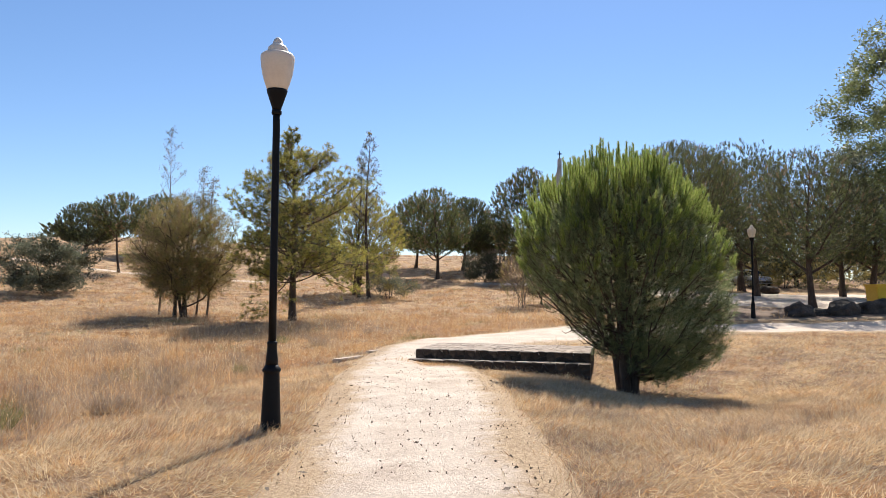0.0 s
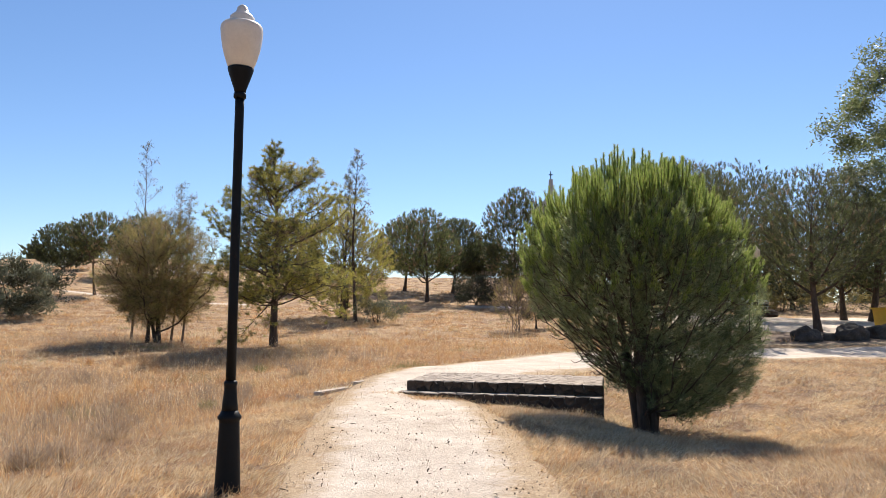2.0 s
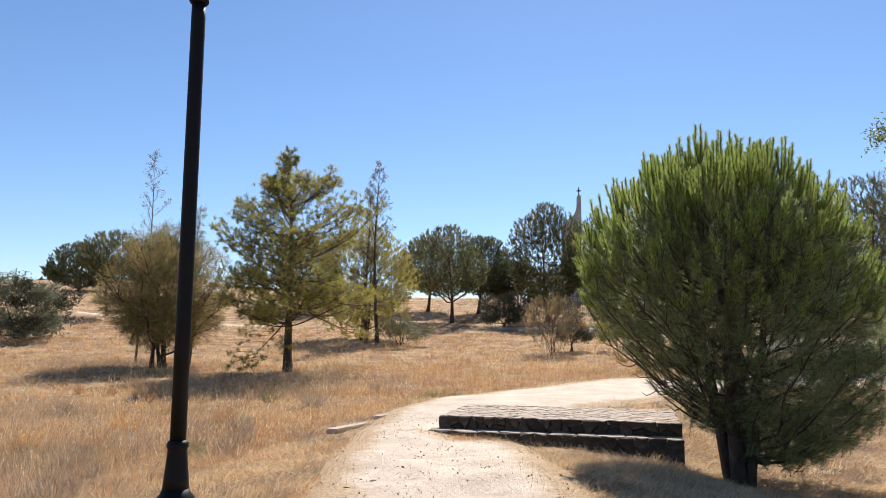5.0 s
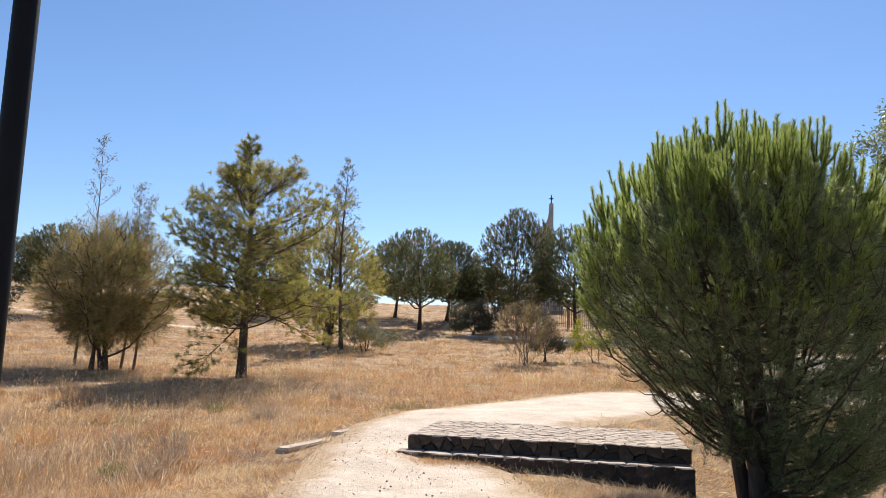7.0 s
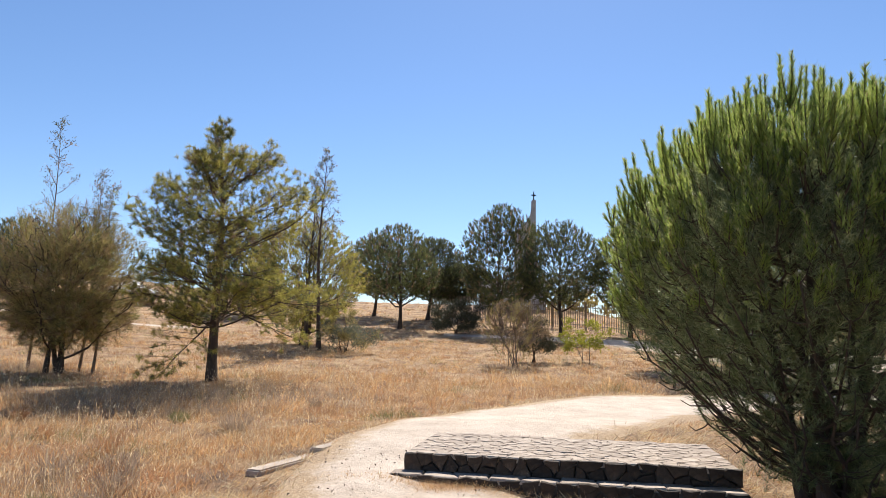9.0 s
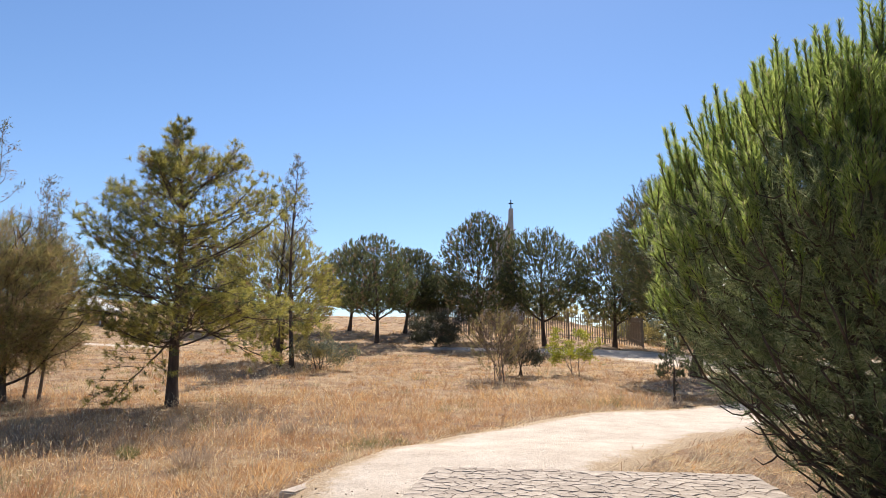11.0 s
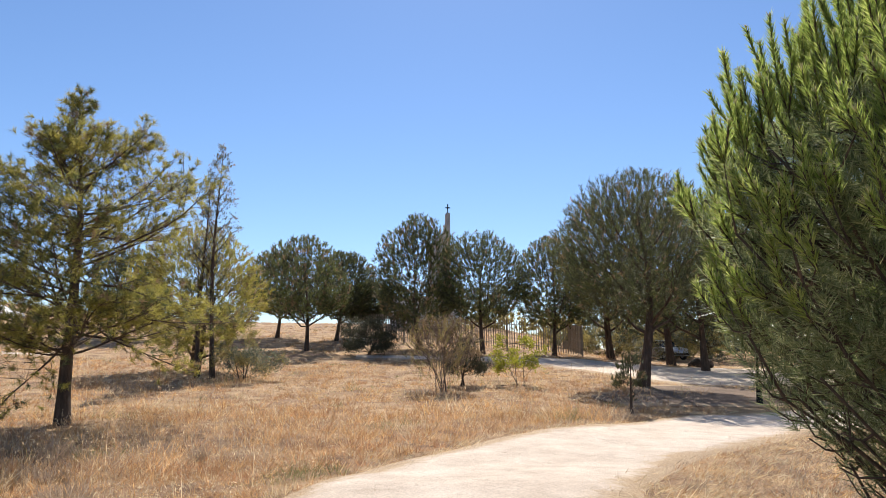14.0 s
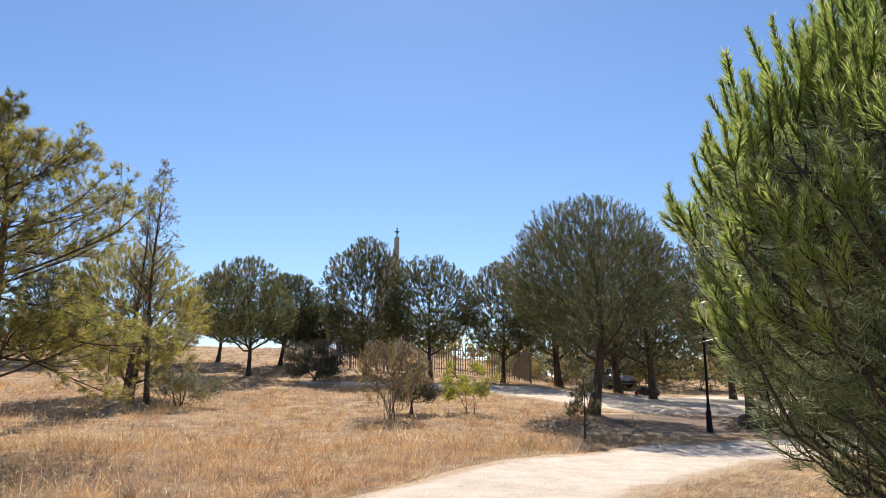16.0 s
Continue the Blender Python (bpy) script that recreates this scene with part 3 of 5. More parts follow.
def tree(name, place, label, category, seed, tall, wide, clear, shape, mats, clumps=46, tufts=26, per=13, length=0.17, width=0.02, clump=0.12,
         stem=0.13, lean=(0, 0), spread=55, leaf=False, inner=0.45, shares=None, group="", bark=None, stems=1, scatter=0.07, droop=0.0, rise=0.5, twigs=4, limb_most=0.05):
    """A tree: a tapered trunk with limbs, and a crown of separate clumps of needles or leaves."""
    r = np.random.default_rng(seed)
    us, rad = zip(*shape)
    ob = thing(name, (place[0], place[1], place[2] - 0.06), label, category, group)
    lines, at, way, pick = [], [], [], []
    top = np.array((lean[0], lean[1], tall * 0.93))
    feet = [np.array((r.normal() * 0.12, r.normal() * 0.12, 0.0)) if stems > 1 else np.zeros(3) for _ in range(stems)]
    tops = [top + (np.array((r.normal() * wide * 0.22, r.normal() * wide * 0.22, -tall * r.uniform(0, 0.25))) if stems > 1 else 0) for _ in range(stems)]
    trunks = []
    for f, t in zip(feet, tops):
        tr = []
        for i in range(9):
            u = i / 8
            p = f * (1 - u) + t * u + np.array((math.sin(u * 5 + seed) * 0.02 * tall * u * (1 - u) * 2, math.cos(u * 4 + seed) * 0.02 * tall * u, 0))
            tr.append((p, stem / math.sqrt(stems) * ((1 - u) ** 1.15 * 0.95 + 0.05) * (1.35 if i == 0 else 1)))
        lines.append(tr)
        trunks.append(tr)
    mids = []
    us_fine = np.linspace(0, 1, 40)
    girth = np.cumsum(np.interp(us_fine, us, rad) ** 1.25)
    girth = (girth - girth[0]) / (girth[-1] - girth[0])
    for c in range(clumps):
        u = float(np.interp(r.random(), girth, us_fine))
        rr = np.interp(u, us, rad) * wide / 2
        a = c * 2.39996 + r.normal() * 0.4
        q = rr * (inner + (1 - inner) * math.sqrt(r.random())) * (1 + 0.10 * math.sin(3 * a + seed))
        z = clear + (tall - clear) * (u * 0.94 + 0.02)
        tr = trunks[c % stems]
        k = z / tall
        core = np.array([np.interp(k, np.linspace(0, 0.93, 9), [p[0][j] for p in tr]) for j in range(2)])
        mid = np.array((core[0] * 0.6 + math.cos(a) * q, core[1] * 0.6 + math.sin(a) * q, z))
        mids.append((mid, tr, a))
    mains = []
    for i, (mid, tr, a) in enumerate(mids):
        z = mid[2]
        if i % 5 == 0 or i >= clumps:
            zs = max(clear * 0.8, z - (0.15 + 0.5 * rise) * np.hypot(mid[0], mid[1]) - 0.05 * tall)
            zs = min(zs, tall * 0.86)
            start = np.array([np.interp(zs, [p[0][2] for p in tr], [p[0][j] for p in tr]) for j in range(3)])
            rs = float(np.interp(zs, [p[0][2] for p in tr], [p[1] for p in tr]))
            limb = bend(start, mid, min(rs * 0.42, limb_most), 0.006, -0.06 * np.linalg.norm(mid - start), 6, r, 0.04)
            lines.append(limb)
            mains.append(limb)
    joints = np.array([p for limb in mains for p, _ in limb[1:]])
    for i, (mid, tr, a) in enumerate(mids):
        z = mid[2]
        gap = np.linalg.norm((joints - mid) * (1, 1, 1.4), axis=1) + 0.5 * np.clip(joints[:, 2] - z, 0, 9)
        start = joints[int(np.argmin(gap))]
        if not (i % 5 == 0 or i >= clumps):
            lines.append(bend(start, mid, 0.011, 0.005, -0.05 * np.linalg.norm(mid - start), 4, r, 0.03))
        n = max(4, int(tufts * r.uniform(0.6, 1.35)))
        rc = clump * wide * r.uniform(0.7, 1.25)
        p = mid + np.clip(r.normal(size=(n, 3)), -1.5, 1.5) * np.array((rc, rc, rc * 0.65)) * 0.62
        out = unit(np.array((math.cos(a), math.sin(a), 0.0)))
        w = unit(out * 0.5 + np.array((0, 0, 0.7 - droop + 0.5 * (z - clear) / (tall - clear))) + r.normal(size=(n, 3)) * 0.45)
        at.append(p)
        way.append(w)
        pick.append(np.full(n, r.choice(len(mats), p=shares)))
        for i in range(min(n, twigs)):
            lines.append([(mid * 0.8 + start * 0.2 if i % 2 else mid, 0.006), (p[i], 0.002)])
    at, way, pick = np.concatenate(at), np.concatenate(way), np.concatenate(pick)
    if leaf:
        t = leaves(r, at, way, per, length, width, scatter)
        slots = np.tile(np.repeat(pick, per), 2)
    else:
        t = needles(r, at, way, per, length, width, spread, length * 1.1)
        slots = np.repeat(pick, per)
    link("trunk", tubes_mesh("trunk", lines), bark or M_BARK, ob, "dark trunk with branching limbs")
    link("crown", tri_mesh("crown", t, slots), mats, ob, "")
    return ob


def waves(v, seed, k):
    """Smooth uneven values from about -1 to 1 over points in space, k waves to the unit."""
    a = v * k
    return (np.sin(a[:, 0] * 1.9 + 1.3 * np.sin(a[:, 1] * 1.1 + seed) + seed * 2.1) + np.sin(a[:, 1] * 1.7 + 1.5 * np.sin(a[:, 2] * 1.3 + seed * 0.7)) + np.sin(a[:, 2] * 2.1 + 1.2 * np.sin(a[:, 0] * 1.2 - seed))) / 3


def crown_tree(name, place, label, category, seed, tall, wide, clear, middle, mats, shares, tips=2350, per=13, length=0.20, width=0.032, stem=0.15, lean=(0, 0), ragged=0.10, gaps=0.18,
               spread=42, up=0.75, stems=1, mains=13, group="", bark=None, inner=0.42, narrow=0.0, back=0.26, twigs=420):
    """A tree whose limbs fan out from the trunk and end in shoots spread over a rounded, lobed crown."""
    r = np.random.default_rng(seed)
    ob = thing(name, (place[0], place[1], place[2] - 0.06), label, category, group)
    mid = np.array((lean[0] * 0.8, lean[1] * 0.8, clear + middle * (tall - clear)))
    rise, drop = tall - mid[2], mid[2] - clear

    def skin(d):
        k = 1 + ragged * (waves(d, seed, 2.2) + 0.6 * waves(d, seed + 9, 5.0))
        k = k * (1 - narrow * np.clip(d[:, 2], 0, 1) ** 2)
        return d * np.stack([k * wide / 2, k * wide / 2, np.where(d[:, 2] > 0, rise, drop) * (0.6 + 0.4 * k)], -1)

    d = unit(r.normal(size=(tips * 2, 3)))
    p = mid + skin(d) * (inner + (1 - inner) * r.random((tips * 2, 1)) ** 0.45)
    ok = waves(p, seed + 4, 2.6) + 0.35 * r.normal(size=len(p)) > gaps * 2 - 1.0
    d, p = d[ok][:tips], p[ok][:tips]
    way = unit(d * 0.65 + np.array((0, 0, up)) + r.normal(size=p.shape) * 0.22)
    lines, joints = [], []
    for s in range(stems):
        foot = np.array((r.normal() * 0.14, r.normal() * 0.14, 0.0)) if stems > 1 else np.zeros(3)
        head = mid + np.array((0, 0, rise * 0.55)) + (r.normal(size=3) * np.array((wide * 0.16, wide * 0.16, 0.3)) if stems > 1 else 0)
        bow = np.array((math.sin(seed + s), math.cos(seed * 2 + s), 0)) * 0.035 * tall
        trunk = [(foot * (1 - u) + head * u + bow * math.sin(u * 3.1), stem / stems ** 0.5 * ((1 - u) ** 1.1 * 0.94 + 0.06) * (1.3 if u == 0 else 1)) for u in np.linspace(0, 1, 9)]
        lines.append(trunk)
        zs, cx, cy, cr = ([f(q) for q in trunk] for f in (lambda q: q[0][2], lambda q: q[0][0], lambda q: q[0][1], lambda q: q[1]))
        n = max(4, mains // stems)
        for i in range(n):
            a = (i * stems + s) * 2.39996 + r.normal() * 0.3
            el = -0.25 + 1.35 * ((i + 0.5) / n) ** 0.8
            e = np.array([[math.cos(a) * math.cos(el), math.sin(a) * math.cos(el), math.sin(el)]])
            end = mid + skin(e)[0] * 0.86
            z = min(max(clear * 0.78, end[2] - 0.75 * np.hypot(end[0], end[1]) - 0.1 * tall), tall * 0.75)
            start = np.array((np.interp(z, zs, cx), np.interp(z, zs, cy), z))
            limb = bend(start, end, min(0.55 * float(np.interp(z, zs, cr)), 0.075), 0.010, -0.09 * np.linalg.norm(end - start), 7, r, 0.05)
            lines.append(limb)
            joints += [q[0] for q in limb[2:]]
            for k in range(5):
                b = limb[2 + k][0]
                near = p[r.integers(0, len(p), 60)]
                t = near[int(np.argmin(np.linalg.norm(near - (b + (end - start) * 0.28), axis=1)))]
                sub = bend(b, t, 0.017, 0.006, -0.05 * np.linalg.norm(t - b), 5, r, 0.03)
                lines.append(sub)
                joints += [q[0] for q in sub[1:]]
    joints = np.array(joints)
    for t, w in zip(p[:twigs], way[:twigs]):
        b = joints[int(np.argmin(np.linalg.norm(joints - t + w * 0.15, axis=1)))]
        lines.append([(b, 0.007), ((b + t) / 2 - np.array((0, 0, 0.05)), 0.005), (t, 0.003)])
    pick = r.choice(len(mats), len(p), p=shares)
    link("trunk", tubes_mesh("trunk", lines, 5), bark or M_BARK, ob, "dark trunk with branching limbs")
    link("crown", tri_mesh("crown", needles(r, p, way, per, length, width, spread, back), np.repeat(pick, per)), list(mats), ob)
    return ob


def pine(place, seed, tall, wide, clear, label, shape=DOME, mats=(L_PINE, L_PINE_D, L_BROWN), shares=(0.55, 0.37, 0.08), **kw):
    opts = dict(group="pines", width=0.00075 * place[1], narrow=0.18 if shape is EGG else 0.0)
    opts.update(kw)
    return crown_tree("pine_tree", place, label, "tree", seed, tall * 1.07, wide * 1.10, clear * 0.95, 0.33 if shape is DOME else 0.40, mats, list(shares), **opts)


def limbed_tree(name, place, label, category, seed, tall, clear, reach, limbs, mats, shares, stem=0.15, lean=(0, 0), per=26, length=0.14, width=0.012, spread=62, bare=0.35, sides=9, group="", leaf=False, bark=None, toward=(0, 0), limb_most=0.035, tuft=1.0, low_most=1.0, stray=9):
    """A tree with one leader: single limbs of given reach and rise up the trunk, with side twigs that end in tufts."""
    r = np.random.default_rng(seed)
    ob = thing(name, (place[0], place[1], place[2] - 0.06), label, category, group)
    us, far, rise = zip(*reach)
    trunk = [(np.array((lean[0] * u + 0.012 * tall * math.sin(5 * u + seed), lean[1] * u, tall * u)), stem * ((1 - u) ** 0.9 * 0.94 + 0.04) * (1.25 if u == 0 else 1)) for u in np.linspace(0, 1, 11)]
    lines, at, way = [trunk], [], []
    cx, cy, cr = [q[0][0] for q in trunk], [q[0][1] for q in trunk], [q[1] for q in trunk]
    steps = np.linspace(0, 1, 11)
    for i in range(limbs):
        u = (clear + (tall * 0.985 - clear) * ((i + 0.5) / limbs) ** low_most) / tall
        a = i * 2.39996 + r.normal() * 0.35
        el = radians(np.interp(u, us, rise) + r.normal() * stray)
        run = np.interp(u, us, far) * r.uniform(0.72, 1.12) * (1 + toward[0] * math.cos(a) + toward[1] * math.sin(a))
        p = np.array((np.interp(u, steps, cx), np.interp(u, steps, cy), tall * u))
        g = np.array((math.cos(a) * math.cos(el), math.sin(a) * math.cos(el), math.sin(el)))
        r0 = min(0.5 * float(np.interp(u, steps, cr)), limb_most)
        limb = [(p.copy(), r0)]
        n = 8
        for k in range(n):
            g = unit(g + np.array((0, 0, 0.05)) + r.normal(size=3) * 0.09)
            p = p + g * run / n
            limb.append((p.copy(), r0 * (1 - (k + 1) / n) + 0.005))
        lines.append(limb)
        at.append(p.copy())
        way.append(g)
        few = sides if run > 1.0 or leaf else max(4, sides // 3)
        for k in range(few):
            s = bare + (1 - bare) * (k + r.random()) / few
            j = min(int(s * n), n - 1)
            b = limb[j][0] * (1 - s * n + j) + limb[j + 1][0] * (s * n - j)
            out = unit(np.cross(g, (0, 0, 1))) * (1 if k % 2 else -1)
            w = unit(g * 0.7 + out * r.uniform(0.4, 1.0) + np.array((0, 0, r.uniform(-0.15, 0.55))))
            ln = (0.16 + 0.30 * run * (1 - s) + 0.10 * run) * r.uniform(0.6, 1.15) * (1.25 if run > 1.0 else 1.0)
            t = b + w * ln
            lines.append([(b, 0.008), (b + w * ln * 0.5 - np.array((0, 0, 0.02)), 0.006), (t, 0.003)])
            for h in ((0.5, 0.78, 1.0) if not leaf else (0.45, 0.72, 1.0)):
                at.append(b + w * ln * h + r.normal(size=3) * (0.10 if run > 1.0 else 0.05))
                way.append(unit(w + np.array((0, 0, 0.25)) + r.normal(size=3) * 0.35))
            if run > 1.0:
                for v in range(2):
                    f = unit(w + r.normal(size=3) * 0.6 + np.array((0, 0, 0.2)))
                    e = b + w * ln * 0.55 + f * ln * 0.5
                    lines.append([(b + w * ln * 0.55, 0.005), (e, 0.003)])
                    at.append(e)
                    way.append(f)
    at, way = np.array(at), np.array(way)
    pick = r.choice(len(mats), len(at), p=shares)
    if leaf:
        t, slots = leaves(r, at, way, per, length, width, 0.06 * tuft), np.tile(np.repeat(pick, per), 2)
    else:
        t, slots = needles(r, at, way, per, length, width, spread, 0.12 * tuft), np.repeat(pick, per)
    link("trunk", tubes_mesh("trunk", lines, 5), bark or M_BARK, ob, "dark trunk with branching limbs")
    link("crown", tri_mesh("crown", t, slots), list(mats), ob)
    return ob


# open pine in the meadow
limbed_tree("pine_tree", on(-7.5, 26.2), "young open-crowned pine with yellowish needles in the meadow", "tree", 11, 7.15, 1.5,
            ((0.2, 2.3, -10), (0.3, 2.8, -2), (0.45, 3.0, 10), (0.6, 2.6, 12), (0.7, 2.05, 22), (0.78, 1.05, 34), (0.88, 0.72, 36), (1, 0.34, 50)), 66,
            (L_ALEPPO, L_PINE, L_BROWN), [0.70, 0.23, 0.07], stem=0.16, lean=(-0.25, 0), per=26, length=0.15, width=0.012, limb_most=0.024, stray=17, sides=16, group="pines", toward=(0.14, 0), bare=0.16, low_most=1.34)
# feathery many-stemmed tree and saplings beside it
crown_tree("broom_tree", on(-12.1, 26.6), "many-stemmed feathery tree, brown and olive", "tree", 21, 5.1, 4.5, 0.55, 0.40, (L_OLIVE, L_BROWN, L_PINE), [0.56, 0.30, 0.14], tips=5000, per=13, length=0.20, width=0.013,
           stem=0.15, stems=4, spread=48, up=0.35, ragged=0.20, gaps=0.30, mains=24, inner=0.22, back=0.4)
for i, (x, y, tall, wide) in enumerate(((-13.5, 27.6, 7.7, 0.85), (-11.9, 27.4, 6.0, 0.45), (-11.3, 26.9, 5.5, 0.5))):
    limbed_tree("sapling", on(x, y), "thin sparse grey-leaved sapling rising above a broom tree", "sapling", 30 + i, tall, 2.2,
                ((0.3, wide, 35), (0.6, wide * 0.9, 45), (0.8, wide * 0.6, 52), (1, 0.12, 65)), 20, (L_GREY, L_BROWN), [0.7, 0.3], stem=0.045, lean=(0.25, 0), per=4, length=0.10, width=0.022,
                sides=4, bare=0.3, group="saplings", leaf=True, bark=M_TWIG, limb_most=0.012, tuft=0.6)
for i, (x, y, tall, wide) in enumerate(((-7.35, 38.8, 9.3, 1.35), (-7.9, 39.2, 7.9, 0.8))):
    limbed_tree("sapling", on(x, y), "tall thin sapling with sparse grey-green leaves", "sapling", 40 + i, tall, 2.0,
                ((0.2, wide, 25), (0.6, wide * 0.95, 42), (0.8, wide * 0.6, 50), (1, 0.15, 62)), 26, (L_GREY, L_BROWN), [0.75, 0.25], stem=0.11, per=5, length=0.13, width=0.032,
                sides=5, bare=0.25, group="saplings", leaf=True, limb_most=0.022, tuft=0.8)
crown_tree("broom_tree", on(-8.6, 41.3), "yellowish feathery tree behind an open pine", "tree", 45, 6.4, 5.8, 0.8, 0.42, (L_ALEPPO, L_OLIVE, L_BROWN), [0.72, 0.2, 0.08], tips=3000, per=13, length=0.22, width=0.028, stem=0.15, stems=2, up=0.5, ragged=0.14)
tree("shrub", on(-5.9, 38.0), "grey-green shrub at the foot of a sapling", "shrub", 46, 2.1, 2.4, 0.2, ROUND, [L_GREY, L_OLIVE], clumps=34, tufts=16, per=12, length=0.10, width=0.03, clump=0.13, stem=0.06, shares=[0.6, 0.4], leaf=True, stems=3, rise=0.9)

# round pines round the hilltop
pine(on(-5.0, 53.3), 51, 6.6, 5.6, 2.0, "round-crowned stone pine with a slanting trunk", lean=(-0.5, 0), shares=(0.62, 0.25, 0.13))
pine(on(-7.8, 61.5), 52, 6.0, 5.2, 1.9, "round-crowned stone pine on the hilltop")
pine(on(-3.6, 60.2), 53, 6.2, 4.4, 1.6, "slender upright pine on the hilltop", EGG, shares=(0.3, 0.65, 0.05), lean=(0.5, 0))
pine(on(-1.6, 62.5), 54, 4.2, 3.6, 1.2, "low dark pine on the hilltop", shares=(0.1, 0.9, 0.0))
pine(on(1.7, 54.0), 55, 8.1, 5.3, 1.2, "tall ragged pine in front of the chapel", ROUND, shares=(0.35, 0.5, 0.15), ragged=0.16, gaps=0.27, tips=3600)
pine(on(5.3, 51.6), 56, 7.0, 5.0, 2.0, "round-crowned pine by the fence", ROUND, shares=(0.45, 0.5, 0.05))
pine(on(9.7, 52.2), 57, 7.0, 4.9, 1.8, "round-crowned pine by the end of the fence", ROUND, shares=(0.4, 0.5, 0.1))
pine(on(9.05, 36.6), 58, 8.0, 6.2, 2.7, "large round pine standing on the bank", ROUND, tips=6200, per=16, stem=0.24, shares=(0.34, 0.6, 0.06), length=0.16, width=0.018)
pine(on(15.3, 44.4), 59, 8.2, 5.8, 2.2, "pine with a leaning trunk beside the sandy track", ROUND, shares=(0.3, 0.65, 0.05), stem=0.20, lean=(-1.0, 0))
pine(on(16.6, 51.5), 60, 10.2, 7.6, 2.4, "tall dark pine behind the sandy track", ROUND, stem=0.26, shares=(0.3, 0.65, 0.05))
pine(on(13.6, 53.5), 61, 9.6, 7.0, 2.2, "tall dark pine behind the sandy track", ROUND, stem=0.26, shares=(0.3, 0.65, 0.05))
pine(on(15.2, 36.1), 62, 7.6, 5.4, 2.4, "pine beside boulders at the parking ground", ROUND, stem=0.19, shares=(0.3, 0.62, 0.08))
pine(on(21.6, 47.6), 63, 8.4, 5.6, 2.2, "dark pine at the parking ground", ROUND, stem=0.20, shares=(0.3, 0.65, 0.05))
pine(on(22.8, 46.6), 64, 8.0, 5.6, 2.0, "dark pine at the parking ground", ROUND, stem=0.24, shares=(0.3, 0.65, 0.05))
pine(on(27.5, 47.0), 65, 8.8, 6.4, 2.2, "dark pine at the parking ground", ROUND, stem=0.24, shares=(0.3, 0.65, 0.05))
pine(on(-36.9, 59.2), 66, 4.0, 5.2, 0.4, "dense dark pine on the hill crest", DOME, shares=(0.2, 0.8, 0.0))
pine(on(-25.9, 45.7), 67, 5.3, 3.8, 2.9, "small flat-topped pine with a thin bare trunk", DOME, shares=(0.5, 0.4, 0.1), stem=0.10, tips=1300)
pine(on(-29.5, 58.5), 68, 5.2, 4.8, 1.4, "dark pine behind the hill crest", DOME, shares=(0.2, 0.8, 0.0))
pine(on(-17.0, 58.0), 69, 5.6, 5.0, 1.6, "dark pine on the hill", DOME, shares=(0.3, 0.7, 0.0))
for i, (x, y, tall, wide) in enumerate(((18.5, 66, 8.0, 7.5), (25.0, 64, 8.0, 7.5), (31.5, 60, 8.5, 7.5))):
    pine(on(x, y), 160 + i, tall, wide, 1.0, "dense dark pine at the wood's edge beyond the parking ground", DOME, shares=(0.15, 0.8, 0.05), tips=1700, per=9, length=0.30, width=0.075, stem=0.2)
# eucalyptus at the parking ground
tree("eucalyptus", on(21.6, 37.0), "tall eucalyptus with drooping light-green leaves", "tree", 71, 16.5, 9.8, 3.0, ROUND, [L_EUC, L_GREY], clumps=125, tufts=36, per=11, length=0.22, width=0.075, clump=0.075, stem=0.30,
     shares=[0.8, 0.2], leaf=True, inner=0.35, scatter=0.16, droop=0.9, rise=0.8, bark=M_TWIG)
# shrubs
tree("round_bush", on(-22.6, 33.2), "dense grey-green round bush in the dry grass", "bush", 81, 3.2, 4.0, 0.25, DOME, [L_GREY, L_HOLM], clumps=90, tufts=22, per=11, length=0.11, width=0.055, clump=0.11, stem=0.08, shares=[0.75, 0.25], leaf=True, stems=3)
tree("round_bush", on(-1.35, 50.4), "dark round evergreen bush on the slope", "bush", 82, 2.4, 2.9, 0.3, DOME, [L_HOLM], clumps=64, tufts=20, per=12, length=0.085, width=0.04, clump=0.12, stem=0.07, leaf=True, stems=3)
crown_tree("broom_shrub", on(1.15, 33.9), "bare-stemmed broom shrub fanning upward from dry grass", "shrub", 83, 2.7, 2.6, 0.35, 0.62, (L_OLIVE, L_BROWN), [0.65, 0.35], tips=480, per=10, length=0.13, width=0.014,
           stem=0.055, stems=9, spread=30, up=1.0, ragged=0.16, gaps=0.36, mains=36, inner=0.35, back=0.3, bark=M_TWIG)
tree("round_bush", on(2.35, 36.0), "small dark bush behind a broom shrub", "bush", 84, 1.9, 1.5, 0.3, ROUND, [L_HOLM, L_BROWN], clumps=34, tufts=16, per=10, length=0.09, width=0.03, clump=0.14, stem=0.05, shares=[0.7, 0.3], leaf=True, stems=2)
tree("young_shrub", on(4.25, 36.3), "sparse yellow-green leafy shrub", "shrub", 85, 1.95, 2.0, 0.45, EGG, [L_LIME], clumps=30, tufts=10, per=7, length=0.11, width=0.05, clump=0.085, stem=0.035, leaf=True, stems=3, bark=M_TWIG, rise=0.9)
tree("young_pine", on(5.7, 28.8), "small young pine at the path's far edge", "tree", 86, 1.75, 0.85, 0.45, EGG, [L_PINE_D, L_BROWN], clumps=26, tufts=10, per=24, length=0.10, width=0.010, clump=0.16, stem=0.045, shares=[0.75, 0.25], spread=35, rise=1.0)
